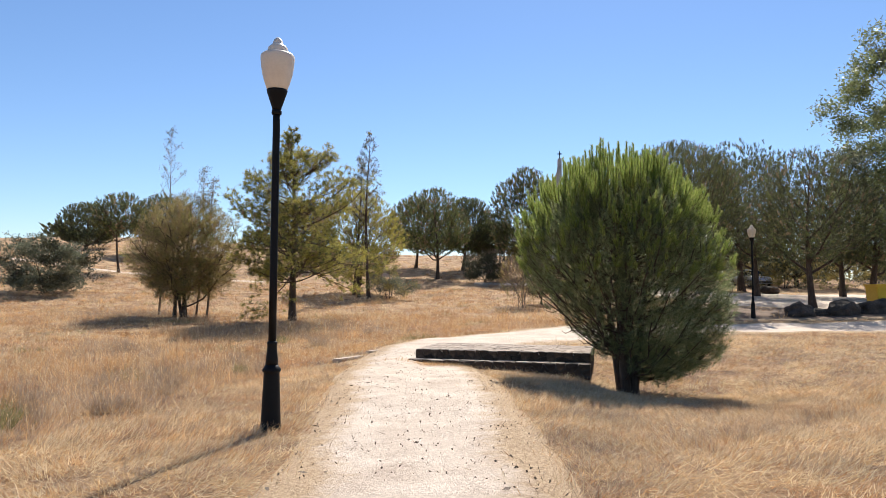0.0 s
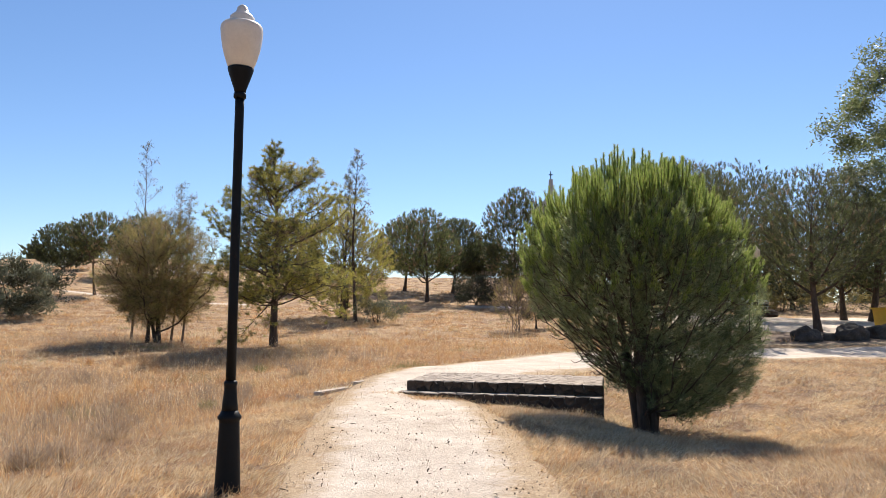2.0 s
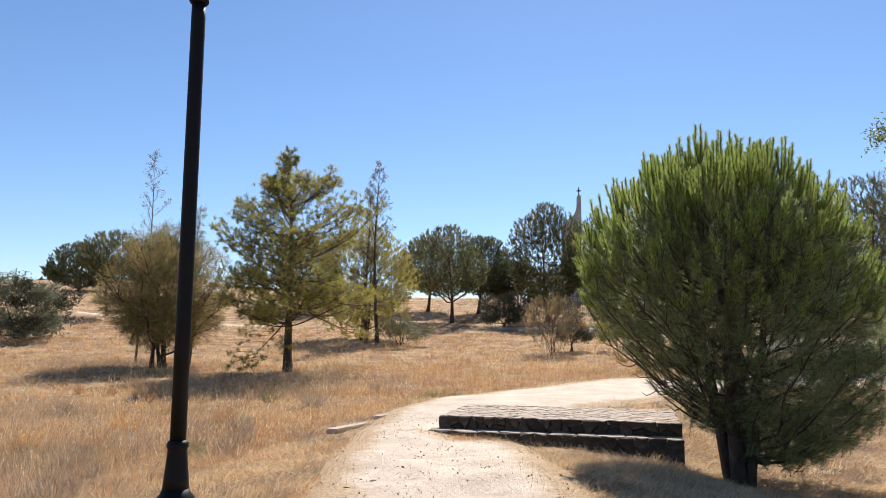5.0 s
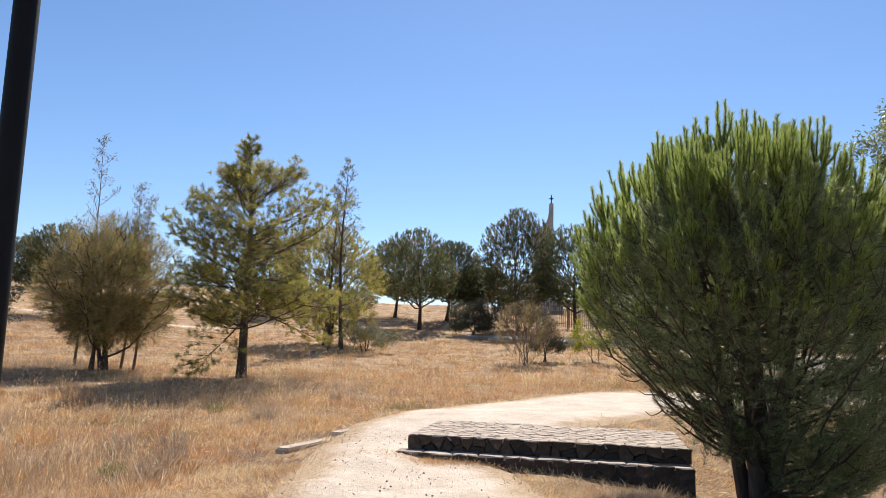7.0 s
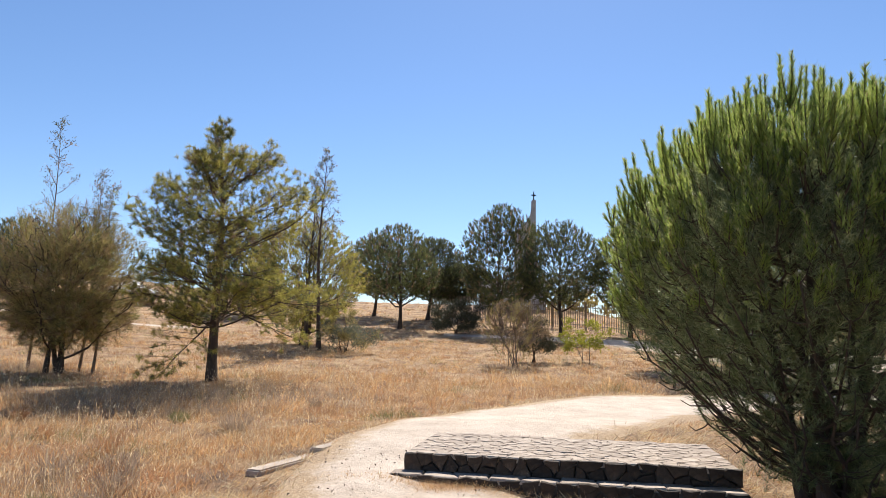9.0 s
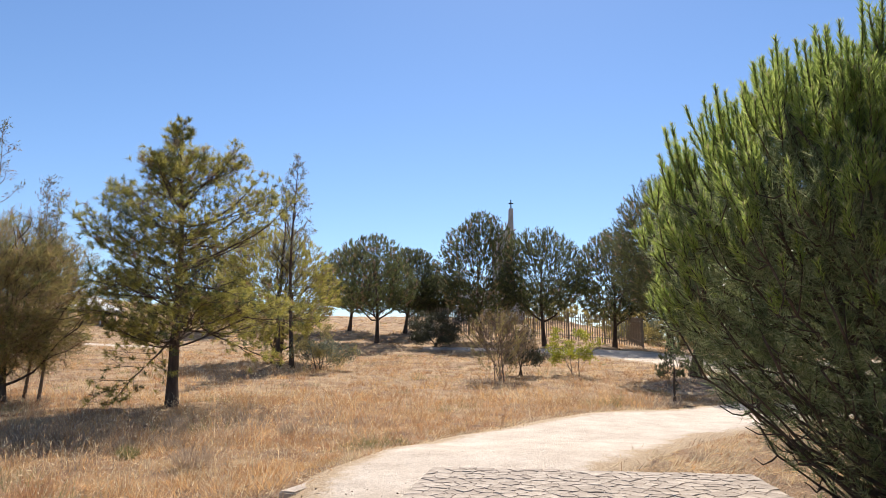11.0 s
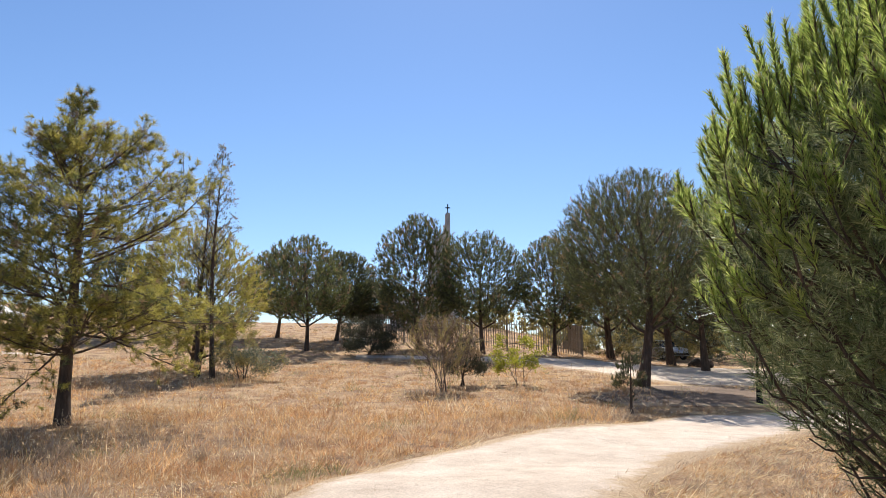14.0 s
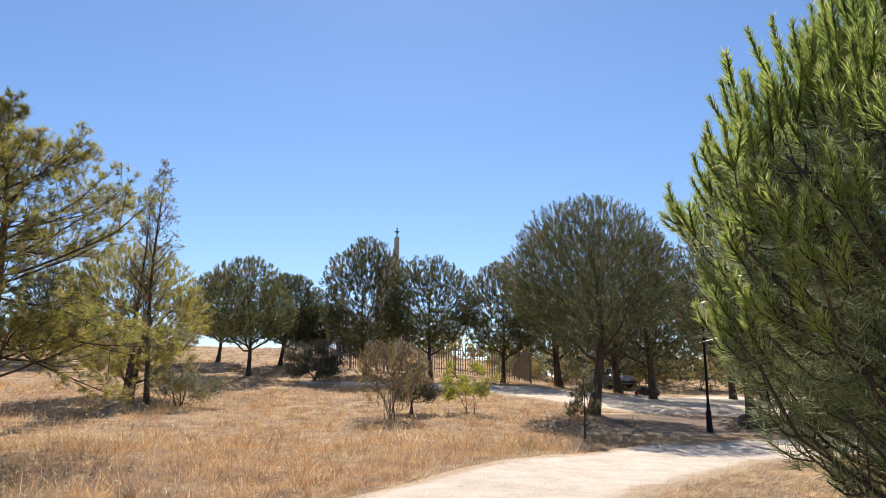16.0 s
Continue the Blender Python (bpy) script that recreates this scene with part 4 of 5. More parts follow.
for i, (x, y, s) in enumerate(((18.2, 60, 2.6), (23.0, 61, 2.8), (15.2, 58.5, 2.4), (26.5, 60, 3.0), (30, 57, 2.8), (13.0, 60.0, 2.2), (34, 55, 3.0))):
    tree("round_bush", on(x, y), "dusty green bush beyond the parking ground", "bush", 90 + i, s, s * 1.7, 0.1, DOME, [L_OLIVE, L_GREY], clumps=30, tufts=14, per=8, length=0.14, width=0.06, clump=0.13, stem=0.05, shares=[0.6, 0.4], leaf=True, stems=2, group="far bushes")


# ---- the big young pine beside the platform ----
def young_stone_pine(place):
    r = np.random.default_rng(5)
    ob = thing("pine_bush", place, "dense young stone pine with upright new shoots beside the platform", "tree", "pines")
    mid = np.array((-0.17, -0.05, 2.85))

    def skin(d):
        """The crown's surface: egg-shaped, drawn in low on one side and hanging low on the other."""
        k = 1 + 0.07 * waves(d, 3.0, 2.6) + 0.05 * waves(d, 8.0, 6.0)
        k = k - 0.11 * np.hypot(d[:, 0], d[:, 1]) * np.clip(1.4 * d[:, 2], 0, 1) + 0.50 * np.clip(d[:, 0], 0, 1) * np.clip(-d[:, 2] * 1.5, 0, 1) - 0.09 * np.clip(d[:, 0], 0, 1) * np.clip(d[:, 2], 0, 1) - 0.18 * np.clip(0.2 - d[:, 0], 0, 1) * np.clip(-d[:, 2] * 1.3, 0, 1)
        return d * np.stack([k * 1.95, k * 1.85, np.where(d[:, 2] > 0, 1.74, 2.25) * k], -1)

    lines, joints = [], []
    stems = []
    for a, q, h, w in ((0.4, 0.10, 4.1, 0.15), (2.4, 0.55, 3.4, 0.10), (4.4, 0.6, 3.5, 0.11), (5.6, 0.75, 3.2, 0.10), (1.3, 0.65, 3.3, 0.09)):
        foot = np.array((0.11 * math.cos(a), 0.11 * math.sin(a), -0.1))
        end = np.array((q * math.cos(a) + mid[0], q * math.sin(a), h))
        st = [(foot * (1 - u) + end * u ** 1.25, w * (1 - u) ** 0.8 + 0.012) for u in np.linspace(0, 1, 9)]
        stems.append(st)
        lines.append(st)
    for i in range(170):
        st = stems[i % 5]
        a = i * 2.39996
        el = -0.95 + 2.2 * ((i + 0.5) / 170)
        e = np.array([[math.cos(a) * math.cos(el), math.sin(a) * math.cos(el), math.sin(el)]])
        end = mid + skin(e)[0] * 0.93
        z = np.clip(end[2] - 0.55 * np.hypot(end[0], end[1]) + r.uniform(-0.3, 0.1), 0.35, 3.6)
        start = np.array([np.interp(z, [q[0][2] for q in st], [q[0][k] for q in st]) for k in range(3)])
        limb = bend(start, end, 0.021, 0.008, -0.13 * np.linalg.norm(end - start), 7, r, 0.03)
        lines.append(limb)
        joints += [q[0] for q in limb[2:]]
        for k in (2, 3, 4, 5):
            away = unit(r.normal(size=3) * np.array((1, 1, 0.5)) + (end - start) * 0.6)
            tip = limb[k][0] + away * r.uniform(0.15, 0.35)
            lines.append(bend(limb[k][0], tip, 0.010, 0.005, -0.04, 4, r, 0.01))
            joints += [limb[k][0] * 0.4 + tip * 0.6, tip]
    joints = np.array(joints)
    d = unit(np.concatenate([r.normal(size=(5000, 3)), r.normal(size=(1300, 3)) * 0.45 + np.array((0.62, -0.15, -0.85))]))
    depth = 0.30 + 0.70 * r.random((len(d), 1)) ** 0.42
    p = mid + skin(d) * depth
    ok = (waves(p, 2.0, 4.0) + 0.45 * r.normal(size=len(p)) > -0.55) & ((d[:, 2] > -0.5) | (d[:, 0] > 0.05) | (r.random(len(p)) < 0.62)) & (p[:, 2] > 0.12)
    d, p, depth = d[ok], p[ok], depth[ok][:, 0]
    way = unit(d * np.array((0.75, 0.75, 0.35)) + np.array((0, 0, 0.62)) + r.normal(size=p.shape) * 0.22)
    for t, w in zip(p[:2000], way[:2000]):
        b = joints[int(np.argmin(np.linalg.norm(joints - t + w * 0.2, axis=1)))]
        lines.append([(b, 0.007), ((b + t) / 2 - np.array((0, 0, 0.04)), 0.006), (t, 0.004)])
    # candles: whorls of upturned new shoots at the outer ends
    tips, ends, buds, bud_way = [], [], [], []
    outer = np.nonzero((depth > 0.80) & (d[:, 2] > -0.30))[0]
    for c in outer[:700]:
        high = float(sstep(-0.3, 0.75, d[c, 2]))
        fingers = 1 + int(r.random() < 0.75) + int(r.integers(0, 3) * (0.35 + 0.65 * high))
        whole = r.uniform(0.75, 1.1)
        for i in range(fingers):
            away = unit(np.cross(way[c], r.normal(size=3)))
            ln = (0.20 + 0.31 * high ** 1.5) * whole * (1.0 if i == 0 else r.uniform(0.55, 0.9))
            g = unit(way[c] * 0.8 + np.array((0, 0, 0.25)) + away * (0.05 if i == 0 else 0.62))
            q = p[c].copy()
            path = [(q.copy(), 0.010)]
            n = max(3, int(ln / 0.045))
            for s in range(n):
                g = unit(g + np.array((0, 0, 0.20)))
                q = q + g * ln / n
                path.append((q.copy(), 0.009 - 0.004 * s / n))
                tips.append(q.copy())
                ends.append(g)
            lines.append(path)
            buds.append(q + g * 0.02)
            bud_way.append(g)
    tips, ends = np.array(tips), np.array(ends)
    candle = needles(r, tips, ends, 24, 0.078, 0.0080, 36, 0.06)
    bud = needles(r, np.array(buds), np.array(bud_way), 12, 0.035, 0.008, 30, 0.02)
    shell = depth > 0.72
    old = needles(r, p[shell], way[shell], 54, 0.125, 0.0052, 54, 0.26)
    core = needles(r, p[~shell], way[~shell], 26, 0.14, 0.0062, 62, 0.28)
    tris = np.concatenate([candle, old, core, bud])
    slots = np.concatenate([np.zeros(len(candle)), np.ones(len(old) + len(core)), np.full(len(bud), 2)])
    link("trunk", tubes_mesh("trunk", lines, 5), M_BARK, ob, "dark stems with many upturned branches")
    link("crown", tri_mesh("crown", tris, slots), [L_CANDLE, L_OLD, L_BUD], ob, "dark green needles with bright new shoots")
    return ob


young_stone_pine(on(2.97, 14.1))


# ---- fence, chapel, tent ----
fence = thing("metal_fence", on(4.0, 57.0), "weathered metal palisade fence with close upright bars", "fence")


def child(name, me, parent, m, label=""):
    ob = new(name, me)
    ob.parent = parent
    ob.matrix_parent_inverse = parent.matrix_world.inverted()
    ob.matrix_world = m
    return tagged(ob, label)


def one_mesh(name, bm, mat):
    me = bpy.data.meshes.new(name)
    bm.to_mesh(me)
    bm.free()
    me.materials.append(mat)
    return me


picket_me = one_mesh("picket", box((0.05, 0.03, 1.75), (0, 0, 0.95)), M_FENCE)
post_me = one_mesh("post", box((0.09, 0.09, 2.0), (0, 0, 0.9), 0.01), M_FENCE)
rail_me = one_mesh("rail", box((1, 0.03, 0.05)), M_FENCE)
for (ax, ay), (bx, by) in (((-3.4, 63.0), (1.0, 58.6)), ((1.0, 58.6), (11.7, 53.2)), ((11.7, 53.2), (12.6, 60.5))):
    run = math.hypot(bx - ax, by - ay)
    turn = math.degrees(math.atan2(by - ay, bx - ax))
    n = max(1, round(run / 2.4))
    for i in range(n + 1):
        child("post", post_me, fence, pose(*on(ax + (bx - ax) * i / n, ay + (by - ay) * i / n), 0, 0, turn))
    for i in range(n):
        u = (i + 0.5) / n
        a, b = on(ax + (bx - ax) * i / n, ay + (by - ay) * i / n), on(ax + (bx - ax) * (i + 1) / n, ay + (by - ay) * (i + 1) / n)
        for h in (0.35, 1.55):
            child("rail", rail_me, fence, pose((a[0] + b[0]) / 2, (a[1] + b[1]) / 2, (a[2] + b[2]) / 2 + h, 0, -math.degrees(math.atan2(b[2] - a[2], run / n)), turn) @ Matrix.Diagonal((run / n, 1, 1, 1)))
    k = int(run / 0.155)
    for i in range(k):
        u = (i + 0.5) / k
        child("picket", picket_me, fence, pose(*on(ax + (bx - ax) * u, ay + (by - ay) * u), prand.uniform(-1, 1), prand.uniform(-1, 1), turn))

chapel = thing("chapel", on(3.4, 70.0), "whitewashed chapel with a curved concrete bell tower behind pines", "chapel")
cz = float(height(3.4, 70.0))
part("wall", box((5.8, 5.0, 2.9), (0, 2.5, 0.95), 0.03), M_WHITE, chapel, "whitewashed wall")
part("roof", box((6.2, 5.4, 0.25), (0, 2.5, 2.5), 0.03), M_SLATE, chapel, "flat grey roof slab")
bm = bmesh.new()
prof = [(2.02, -0.2), (2.02, 14.65 - cz), (1.66, 14.65 - cz), (1.64, 13.9 - cz), (1.56, 13.4 - cz), (1.36, 12.9 - cz), (1.02, 12.45 - cz), (0.6, 12.1 - cz), (0.15, 11.85 - cz), (0.15, -0.2)]
fr = [bm.verts.new((x, 0.3, z)) for x, z in prof]
bk = [bm.verts.new((x, 1.1, z)) for x, z in prof]
bm.faces.new(fr)
bm.faces.new(bk[::-1])
for i in range(len(prof)):
    j = (i + 1) % len(prof)
    bm.faces.new((fr[i], bk[i], bk[j], fr[j]))
bmesh.ops.recalc_face_normals(bm, faces=bm.faces)
tower = part("tower", bm, M_SLATE, chapel, "grey concrete blade tower with a concave side")
bm = box((0.09, 0.09, 1.0), (1.85, 0.7, 14.65 - cz + 0.35))
box((0.42, 0.08, 0.09), (1.85, 0.7, 14.65 - cz + 0.52), 0, bm)
part("cross", bm, M_IRON, tower, "small dark cross")

tent = thing("marquee_tent", on(-25.6, 58.7, -0.2), "white peaked canvas marquee on the far hill", "tent")
bm = lathe([(2.3, 0.85), (2.25, 0.95), (1.3, 1.35), (0.6, 1.7), (0.2, 2.0), (0.05, 2.2)], 8)
part("canopy", bm, M_WHITE, tent, "white peaked canvas roof")
for i in range(4):
    a = math.pi / 4 + i * math.pi / 2
    part("pole", box((0.07, 0.07, 1.2), (1.6 * math.cos(a), 1.6 * math.sin(a), 0.4)), M_WHITE, tent)


# ---- parking ground ----
def boulder(place, size, seed, label, mat=M_ROCK):
    bm = bmesh.new()
    bmesh.ops.create_icosphere(bm, subdivisions=4, radius=0.5)
    for v in bm.verts:
        p = v.co.copy()
        k = 1 + 0.34 * noise.noise(p * 2.6 + Vector((seed, 0, 0))) + 0.13 * noise.noise(p * 6 + Vector((0, seed, 0)))
        v.co = Vector((p.x * size[0], p.y * size[1], max(p.z * size[2], -0.3 * size[2]))) * k
    ob = part("boulder", bm, mat, None, "", True)
    ob.location = (place[0], place[1], place[2] + 0.22 * size[2])
    tagged(ob, label, "rock", "boulders")


boulder(on(13.3, 32.9), (1.25, 1.0, 0.85), 1, "dark granite boulder beside a pine")
boulder(on(15.25, 33.1), (1.35, 1.0, 0.95), 4, "dark granite boulder at the edge of the track")
boulder(on(14.3, 33.4), (1.1, 0.8, 0.45), 9, "low dark rock between two boulders")
boulder(on(17.0, 33.6), (2.1, 1.2, 0.85), 7, "long dark flat-topped boulder")
boulder(on(18.2, 51.0), (1.5, 0.9, 0.7), 12, "pale rock beyond the track", M_STONE)

skip = thing("yellow_container", on(17.95, 34.4, 0.40), "bright yellow steel container behind a boulder", "container")
bm = box((1.8, 1.1, 0.85), (0, 0, 0.40), 0.02)
for v in bm.verts:
    if v.co.z < 0.2:
        v.co.x *= 0.9
part("body", bm, M_YELLOW, skip)
part("rim", box((1.9, 1.2, 0.07), (0, 0, 0.83), 0.015), M_YELLOW, skip, "yellow rolled rim")
bm = box((0.34, 0.012, 0.12), (-0.35, -0.555, 0.62), 0.004)
box((0.16, 0.012, 0.10), (-0.40, -0.555, 0.71), 0.004, bm)
part("emblem", bm, M_DARK, skip, "dark plain shape")
for i in (-1, 1):
    part("support", box((0.1, 0.9, 0.5), (i * 0.6, 0, -0.22)), M_DARK, skip)


def car(place, turn):
    c = thing("car", place, "small silver car parked in the shade of pines", "car", turn=turn)
    sec = [(-0.85, 0.35, 0.80), (-0.80, 0.30, 0.95), (0.80, 0.30, 0.95), (0.85, 0.35, 0.80)]
    bm = bmesh.new()
    rows = []
    for y, zt, hw in ((-2.0, 0.62, 0.72), (-1.85, 0.80, 0.80), (-0.9, 0.95, 0.85), (0, 0.98, 0.86), (1.2, 0.98, 0.85), (1.8, 0.95, 0.80), (1.95, 0.75, 0.74)):
        rows.append([bm.verts.new(p) for p in ((-hw, y, 0.28), (-hw, y, zt * 0.8), (-hw * 0.92, y, zt), (hw * 0.92, y, zt), (hw, y, zt * 0.8), (hw, y, 0.28))])
    for a, b in zip(rows, rows[1:]):
        for i in range(6):
            bm.faces.new((a[i], a[(i + 1) % 6], b[(i + 1) % 6], b[i]))
    bm.faces.new(rows[0])
    bm.faces.new(rows[-1][::-1])
    bmesh.ops.recalc_face_normals(bm, faces=bm.faces)
    body = part("body", bm, M_CAR, c, "silver painted body", True)
    bm = bmesh.new()
    lo = [bm.verts.new(p) for p in ((-0.76, -0.95, 0.94), (0.76, -0.95, 0.94), (0.76, 1.75, 0.94), (-0.76, 1.75, 0.94))]
    hi = [bm.verts.new(p) for p in ((-0.60, -0.25, 1.42), (0.60, -0.25, 1.42), (0.60, 1.35, 1.42), (-0.60, 1.35, 1.42))]
    for i in range(4):
        bm.faces.new((lo[i], lo[(i + 1) % 4], hi[(i + 1) % 4], hi[i]))
    part("cabin_glass", bm, M_GLASS, c, "dark glass")
    part("roof", box((1.24, 1.66, 0.06), (0, 0.55, 1.44), 0.025), M_CAR, c)
    for x in (-0.78, 0.78):
        for y in (-1.25, 1.2):
            w = lathe([(0.30, -0.09), (0.32, -0.05), (0.32, 0.05), (0.30, 0.09)], 18)
            bmesh.ops.rotate(w, verts=w.verts, matrix=Matrix.Rotation(math.pi / 2, 3, "Y"))
            bmesh.ops.translate(w, verts=w.verts, vec=(x, y, 0.32))
            wheel = part("wheel", w, M_DARK, c, "black tyre")
            h = lathe([(0.18, -0.1), (0.19, 0.1)], 12)
            bmesh.ops.rotate(h, verts=h.verts, matrix=Matrix.Rotation(math.pi / 2, 3, "Y"))
            bmesh.ops.translate(h, verts=h.verts, vec=(x, y, 0.32))
            part("rim", h, M_CAR, wheel)
        part("headlight", box((0.26, 0.08, 0.14), (x * 0.72, -1.93, 0.66), 0.02), M_WHITE, body)
    part("bumper", box((1.4, 0.12, 0.2), (0, -1.98, 0.42), 0.04), M_DARK, c)


car(on(20.3, 61.5), 14)


# ---- dry grass ----
def blades(r, x, y, tall, width, lean, heads=0.0):
    k = len(x)
    base = np.stack([x, y, height(x, y) - 0.02], -1)
    a = r.uniform(0, 2 * math.pi, k)
    d = np.stack([np.cos(a) * lean, np.sin(a) * lean, np.ones(k)], -1)
    d = unit(d) * tall[:, None]
    b = r.uniform(0, 2 * math.pi, k)
    side = np.stack([np.cos(b), np.sin(b), np.zeros(k)], -1) * (width / 2)[:, None]
    out = [np.stack([base - side, base + side, base + d], 1)]
    n = int(k * heads)
    if n:
        s, t, e = side[:n] * 1.5, base[:n] + d[:n] * 0.86, base[:n] + d[:n] * 1.08
        out.append(np.stack([t, (t + e) / 2 + s, e], 1))
        out.append(np.stack([t, e, (t + e) / 2 - s], 1))
    return out, n


def far_edge(x):
    return np.interp(x, [-1.6, -0.5, 1.8, 7.4, 11.6, 34], [19.3, 21.3, 24.1, 28.8, 30.8, 31.2])


def is_tall(x, y):
    w = 0.22 * uneven(x, y, 0.8)
    left = (y < 19.3) & (x < np.interp(y, [-5, 5.5, 15, 19.3], [-4.9, -4.1, -3.35, -2.2]) + w)
    far = (y >= 19.3) & ((x < -1.6) | (y > far_edge(x) + 0.55 + w))
    return left | far


ROAD_ROWS = [(-2, 50.5, -2, 48.6), (4.5, 49.6, 4.0, 47.0), (8.0, 49.5, 7.2, 44.8), (10.8, 49.2, 8.8, 41.5), (13, 47.5, 10.4, 37.2), (17, 48, 13.5, 36.2), (22, 52, 17.5, 35.2), (34, 52, 30, 36.5)]


def inside(rows, x, y):
    hit = np.zeros(len(x), bool)
    for a, b in zip(rows, rows[1:]):
        quad = [a[:2], b[:2], b[2:], a[2:]]
        ok = np.ones(len(x), bool)
        for p, q in zip(quad, quad[1:] + quad[:1]):
            ok &= (q[0] - p[0]) * (y - p[1]) - (q[1] - p[1]) * (x - p[0]) <= 0
        hit |= ok
    return hit


def off_platform(x, y):
    c, s = math.cos(radians(PLAT_TURN)), math.sin(radians(PLAT_TURN))
    u, v = (x + 1.30) * c + (y - 15.06) * s, -(x + 1.30) * s + (y - 15.06) * c
    return (u < -0.14) | (u > PW + 0.05) | (v < -0.33) | (v > PD)


def scatter(r, n, x0, x1, y0, y1, clumped, size):
    x, y = r.uniform(x0, x1, n), r.uniform(y0, y1, n)
    k = int(n * clumped)
    c = r.integers(0, max(1, k // 14), k)
    cx, cy = r.uniform(x0, x1, max(1, k // 14)), r.uniform(y0, y1, max(1, k // 14))
    x[:k], y[:k] = cx[c] + r.normal(size=k) * size, cy[c] + r.normal(size=k) * size
    p = r.permutation(n)
    return x[p], y[p]


def meadow(seed, clumps, per, x0, x1, y0, y1, width, stalks, scale=1.0, specks=0):
    """Tussocks of dry grass that lean out from their middles, with taller seed-bearing stalks between them."""
    r = np.random.default_rng(seed)
    cx, cy = r.uniform(x0, x1, clumps), r.uniform(y0, y1, clumps)
    keep = is_tall(cx, cy) & ~inside(ROAD_ROWS, cx, cy) & ~((cx > 8.5) & (cy > 29.5) & (cy < 37) & (r.random(clumps) < 0.75)) & ~((cx > 14) & (r.random(clumps) < 0.7))
    cx, cy = cx[keep], cy[keep]
    m = len(cx)
    wave = uneven(cx, cy, 2.6) + 0.35 * uneven(cx, cy, 0.7)
    rough = uneven(cx + 40, cy - 13, 2.8) + 0.4 * uneven(cx, cy + 5, 0.9)
    near_weeds = bump(cx, cy, -6.0, 8.5, 2.6, 4.5) * 0.95 + 0.8 * bump(cx, cy, -6.8, 21.8, 2.6, 2.2) + 0.8 * bump(cx, cy, -13.5, 27.0, 2.0, 1.5)
    pick = r.choice(3, m, p=[0.52, 0.20, 0.28])
    pick = np.where((wave < -0.25) & (r.random(m) < 0.65), 2, pick)
    pick = np.where((r.random(m) < 0.5 * bump(cx, cy, 0.5, 26.0, 7.0, 6.0)), r.choice((0, 2), m), pick)
    pick = np.where((rough > 0.6) & (r.random(m) < 0.5), 3, pick)
    pick = np.where(r.random(m) < 0.75 * near_weeds, 3, pick)
    pick = np.where((uneven(cx - 20, cy, 1.5) > 0.7) & (r.random(m) < 0.45), 4, pick)
    size = np.exp(r.normal(size=m) * 0.35) * (0.27 + 0.07 * wave + 0.08 * rough + 0.20 * near_weeds + 0.16 * bump(cx, cy, 0.5, 27.0, 6.0, 5.0)) * scale
    size *= np.clip(0.5 + 0.35 * np.abs(cy - far_edge(cx)), 0.5, 1) if y0 > 12 else np.clip(0.55 + 0.25 * (-2.9 - cx), 0.55, 1)
    size = np.clip(np.where(pick >= 3, size * 1.25, size), 0.10, 0.62)
    g = np.repeat(np.arange(m), per)
    k = len(g)
    a, q = r.uniform(0, 2 * math.pi, k), np.sqrt(r.random(k))
    rad = size[g] * 0.55
    x, y = cx[g] + np.cos(a) * q * rad, cy[g] + np.sin(a) * q * rad
    tall = size[g] * r.uniform(0.3, 1.0, k) * (1.1 - 0.45 * q)
    out = 0.15 + 0.95 * q + np.abs(r.normal(size=k)) * 0.25
    base = np.stack([x, y, height(x, y) - 0.02], -1)
    d = unit(np.stack([np.cos(a) * out + r.normal(size=k) * 0.45, np.sin(a) * out + r.normal(size=k) * 0.45, np.ones(k)], -1)) * tall[:, None]
    b = r.uniform(0, 2 * math.pi, k)
    side = np.stack([np.cos(b), np.sin(b), np.zeros(k)], -1) * (width / 2 * r.uniform(0.6, 1.4, k))[:, None]
    tris, slots = [np.stack([base - side, base + side, base + d], 1)], [pick[g]]
    if stalks:
        x, y = r.uniform(x0, x1, stalks), r.uniform(y0, y1, stalks)
        ok = is_tall(x, y) & ~inside(ROAD_ROWS, x, y) & (x < 9)
        x, y = x[ok], y[ok]
        k = len(x)
        t, n = blades(r, x, y, r.uniform(0.2, 0.48, k) * scale, np.full(k, width * 0.7), np.abs(r.normal(size=k)) * 0.5, 1.0)
        tris += t
        s = np.where(r.random(k) < 0.7, 1, 0)
        slots += [s] * 3
    if specks:
        c = r.integers(0, m, specks)
        p = np.stack([cx[c] + r.normal(size=specks) * 0.22, cy[c] + r.normal(size=specks) * 0.22], -1)
        p = np.concatenate([p, (height(p[:, 0], p[:, 1]) + size[c] * r.uniform(0.25, 1.0, specks))[:, None]], 1)
        ok = is_tall(p[:, 0], p[:, 1])
        p, c = p[ok], c[ok]
        way = unit(r.normal(size=p.shape) * 0.7 + np.array((0, 0, 0.6))) * (width * r.uniform(1.4, 3.2, len(p)))[:, None]
        flank = unit(np.cross(way, r.normal(size=p.shape))) * width * 0.55
        tris += [np.stack([p - way, p + flank, p + way], 1), np.stack([p - way, p + way, p - flank], 1)]
        tone = np.where(r.random(len(p)) < 0.62, 1, np.where(r.random(len(p)) < 0.5, 0, 3))
        slots += [tone, tone]
    ob = link("dry_grass", tri_mesh("dry_grass", np.concatenate(tris), np.concatenate(slots)), [G_GOLD, G_PALE, G_RUST, G_GREY, G_GREEN])
    tagged(ob, "tussocks of tall dry golden grass and withered grey weeds", "grass", kind="stuff")


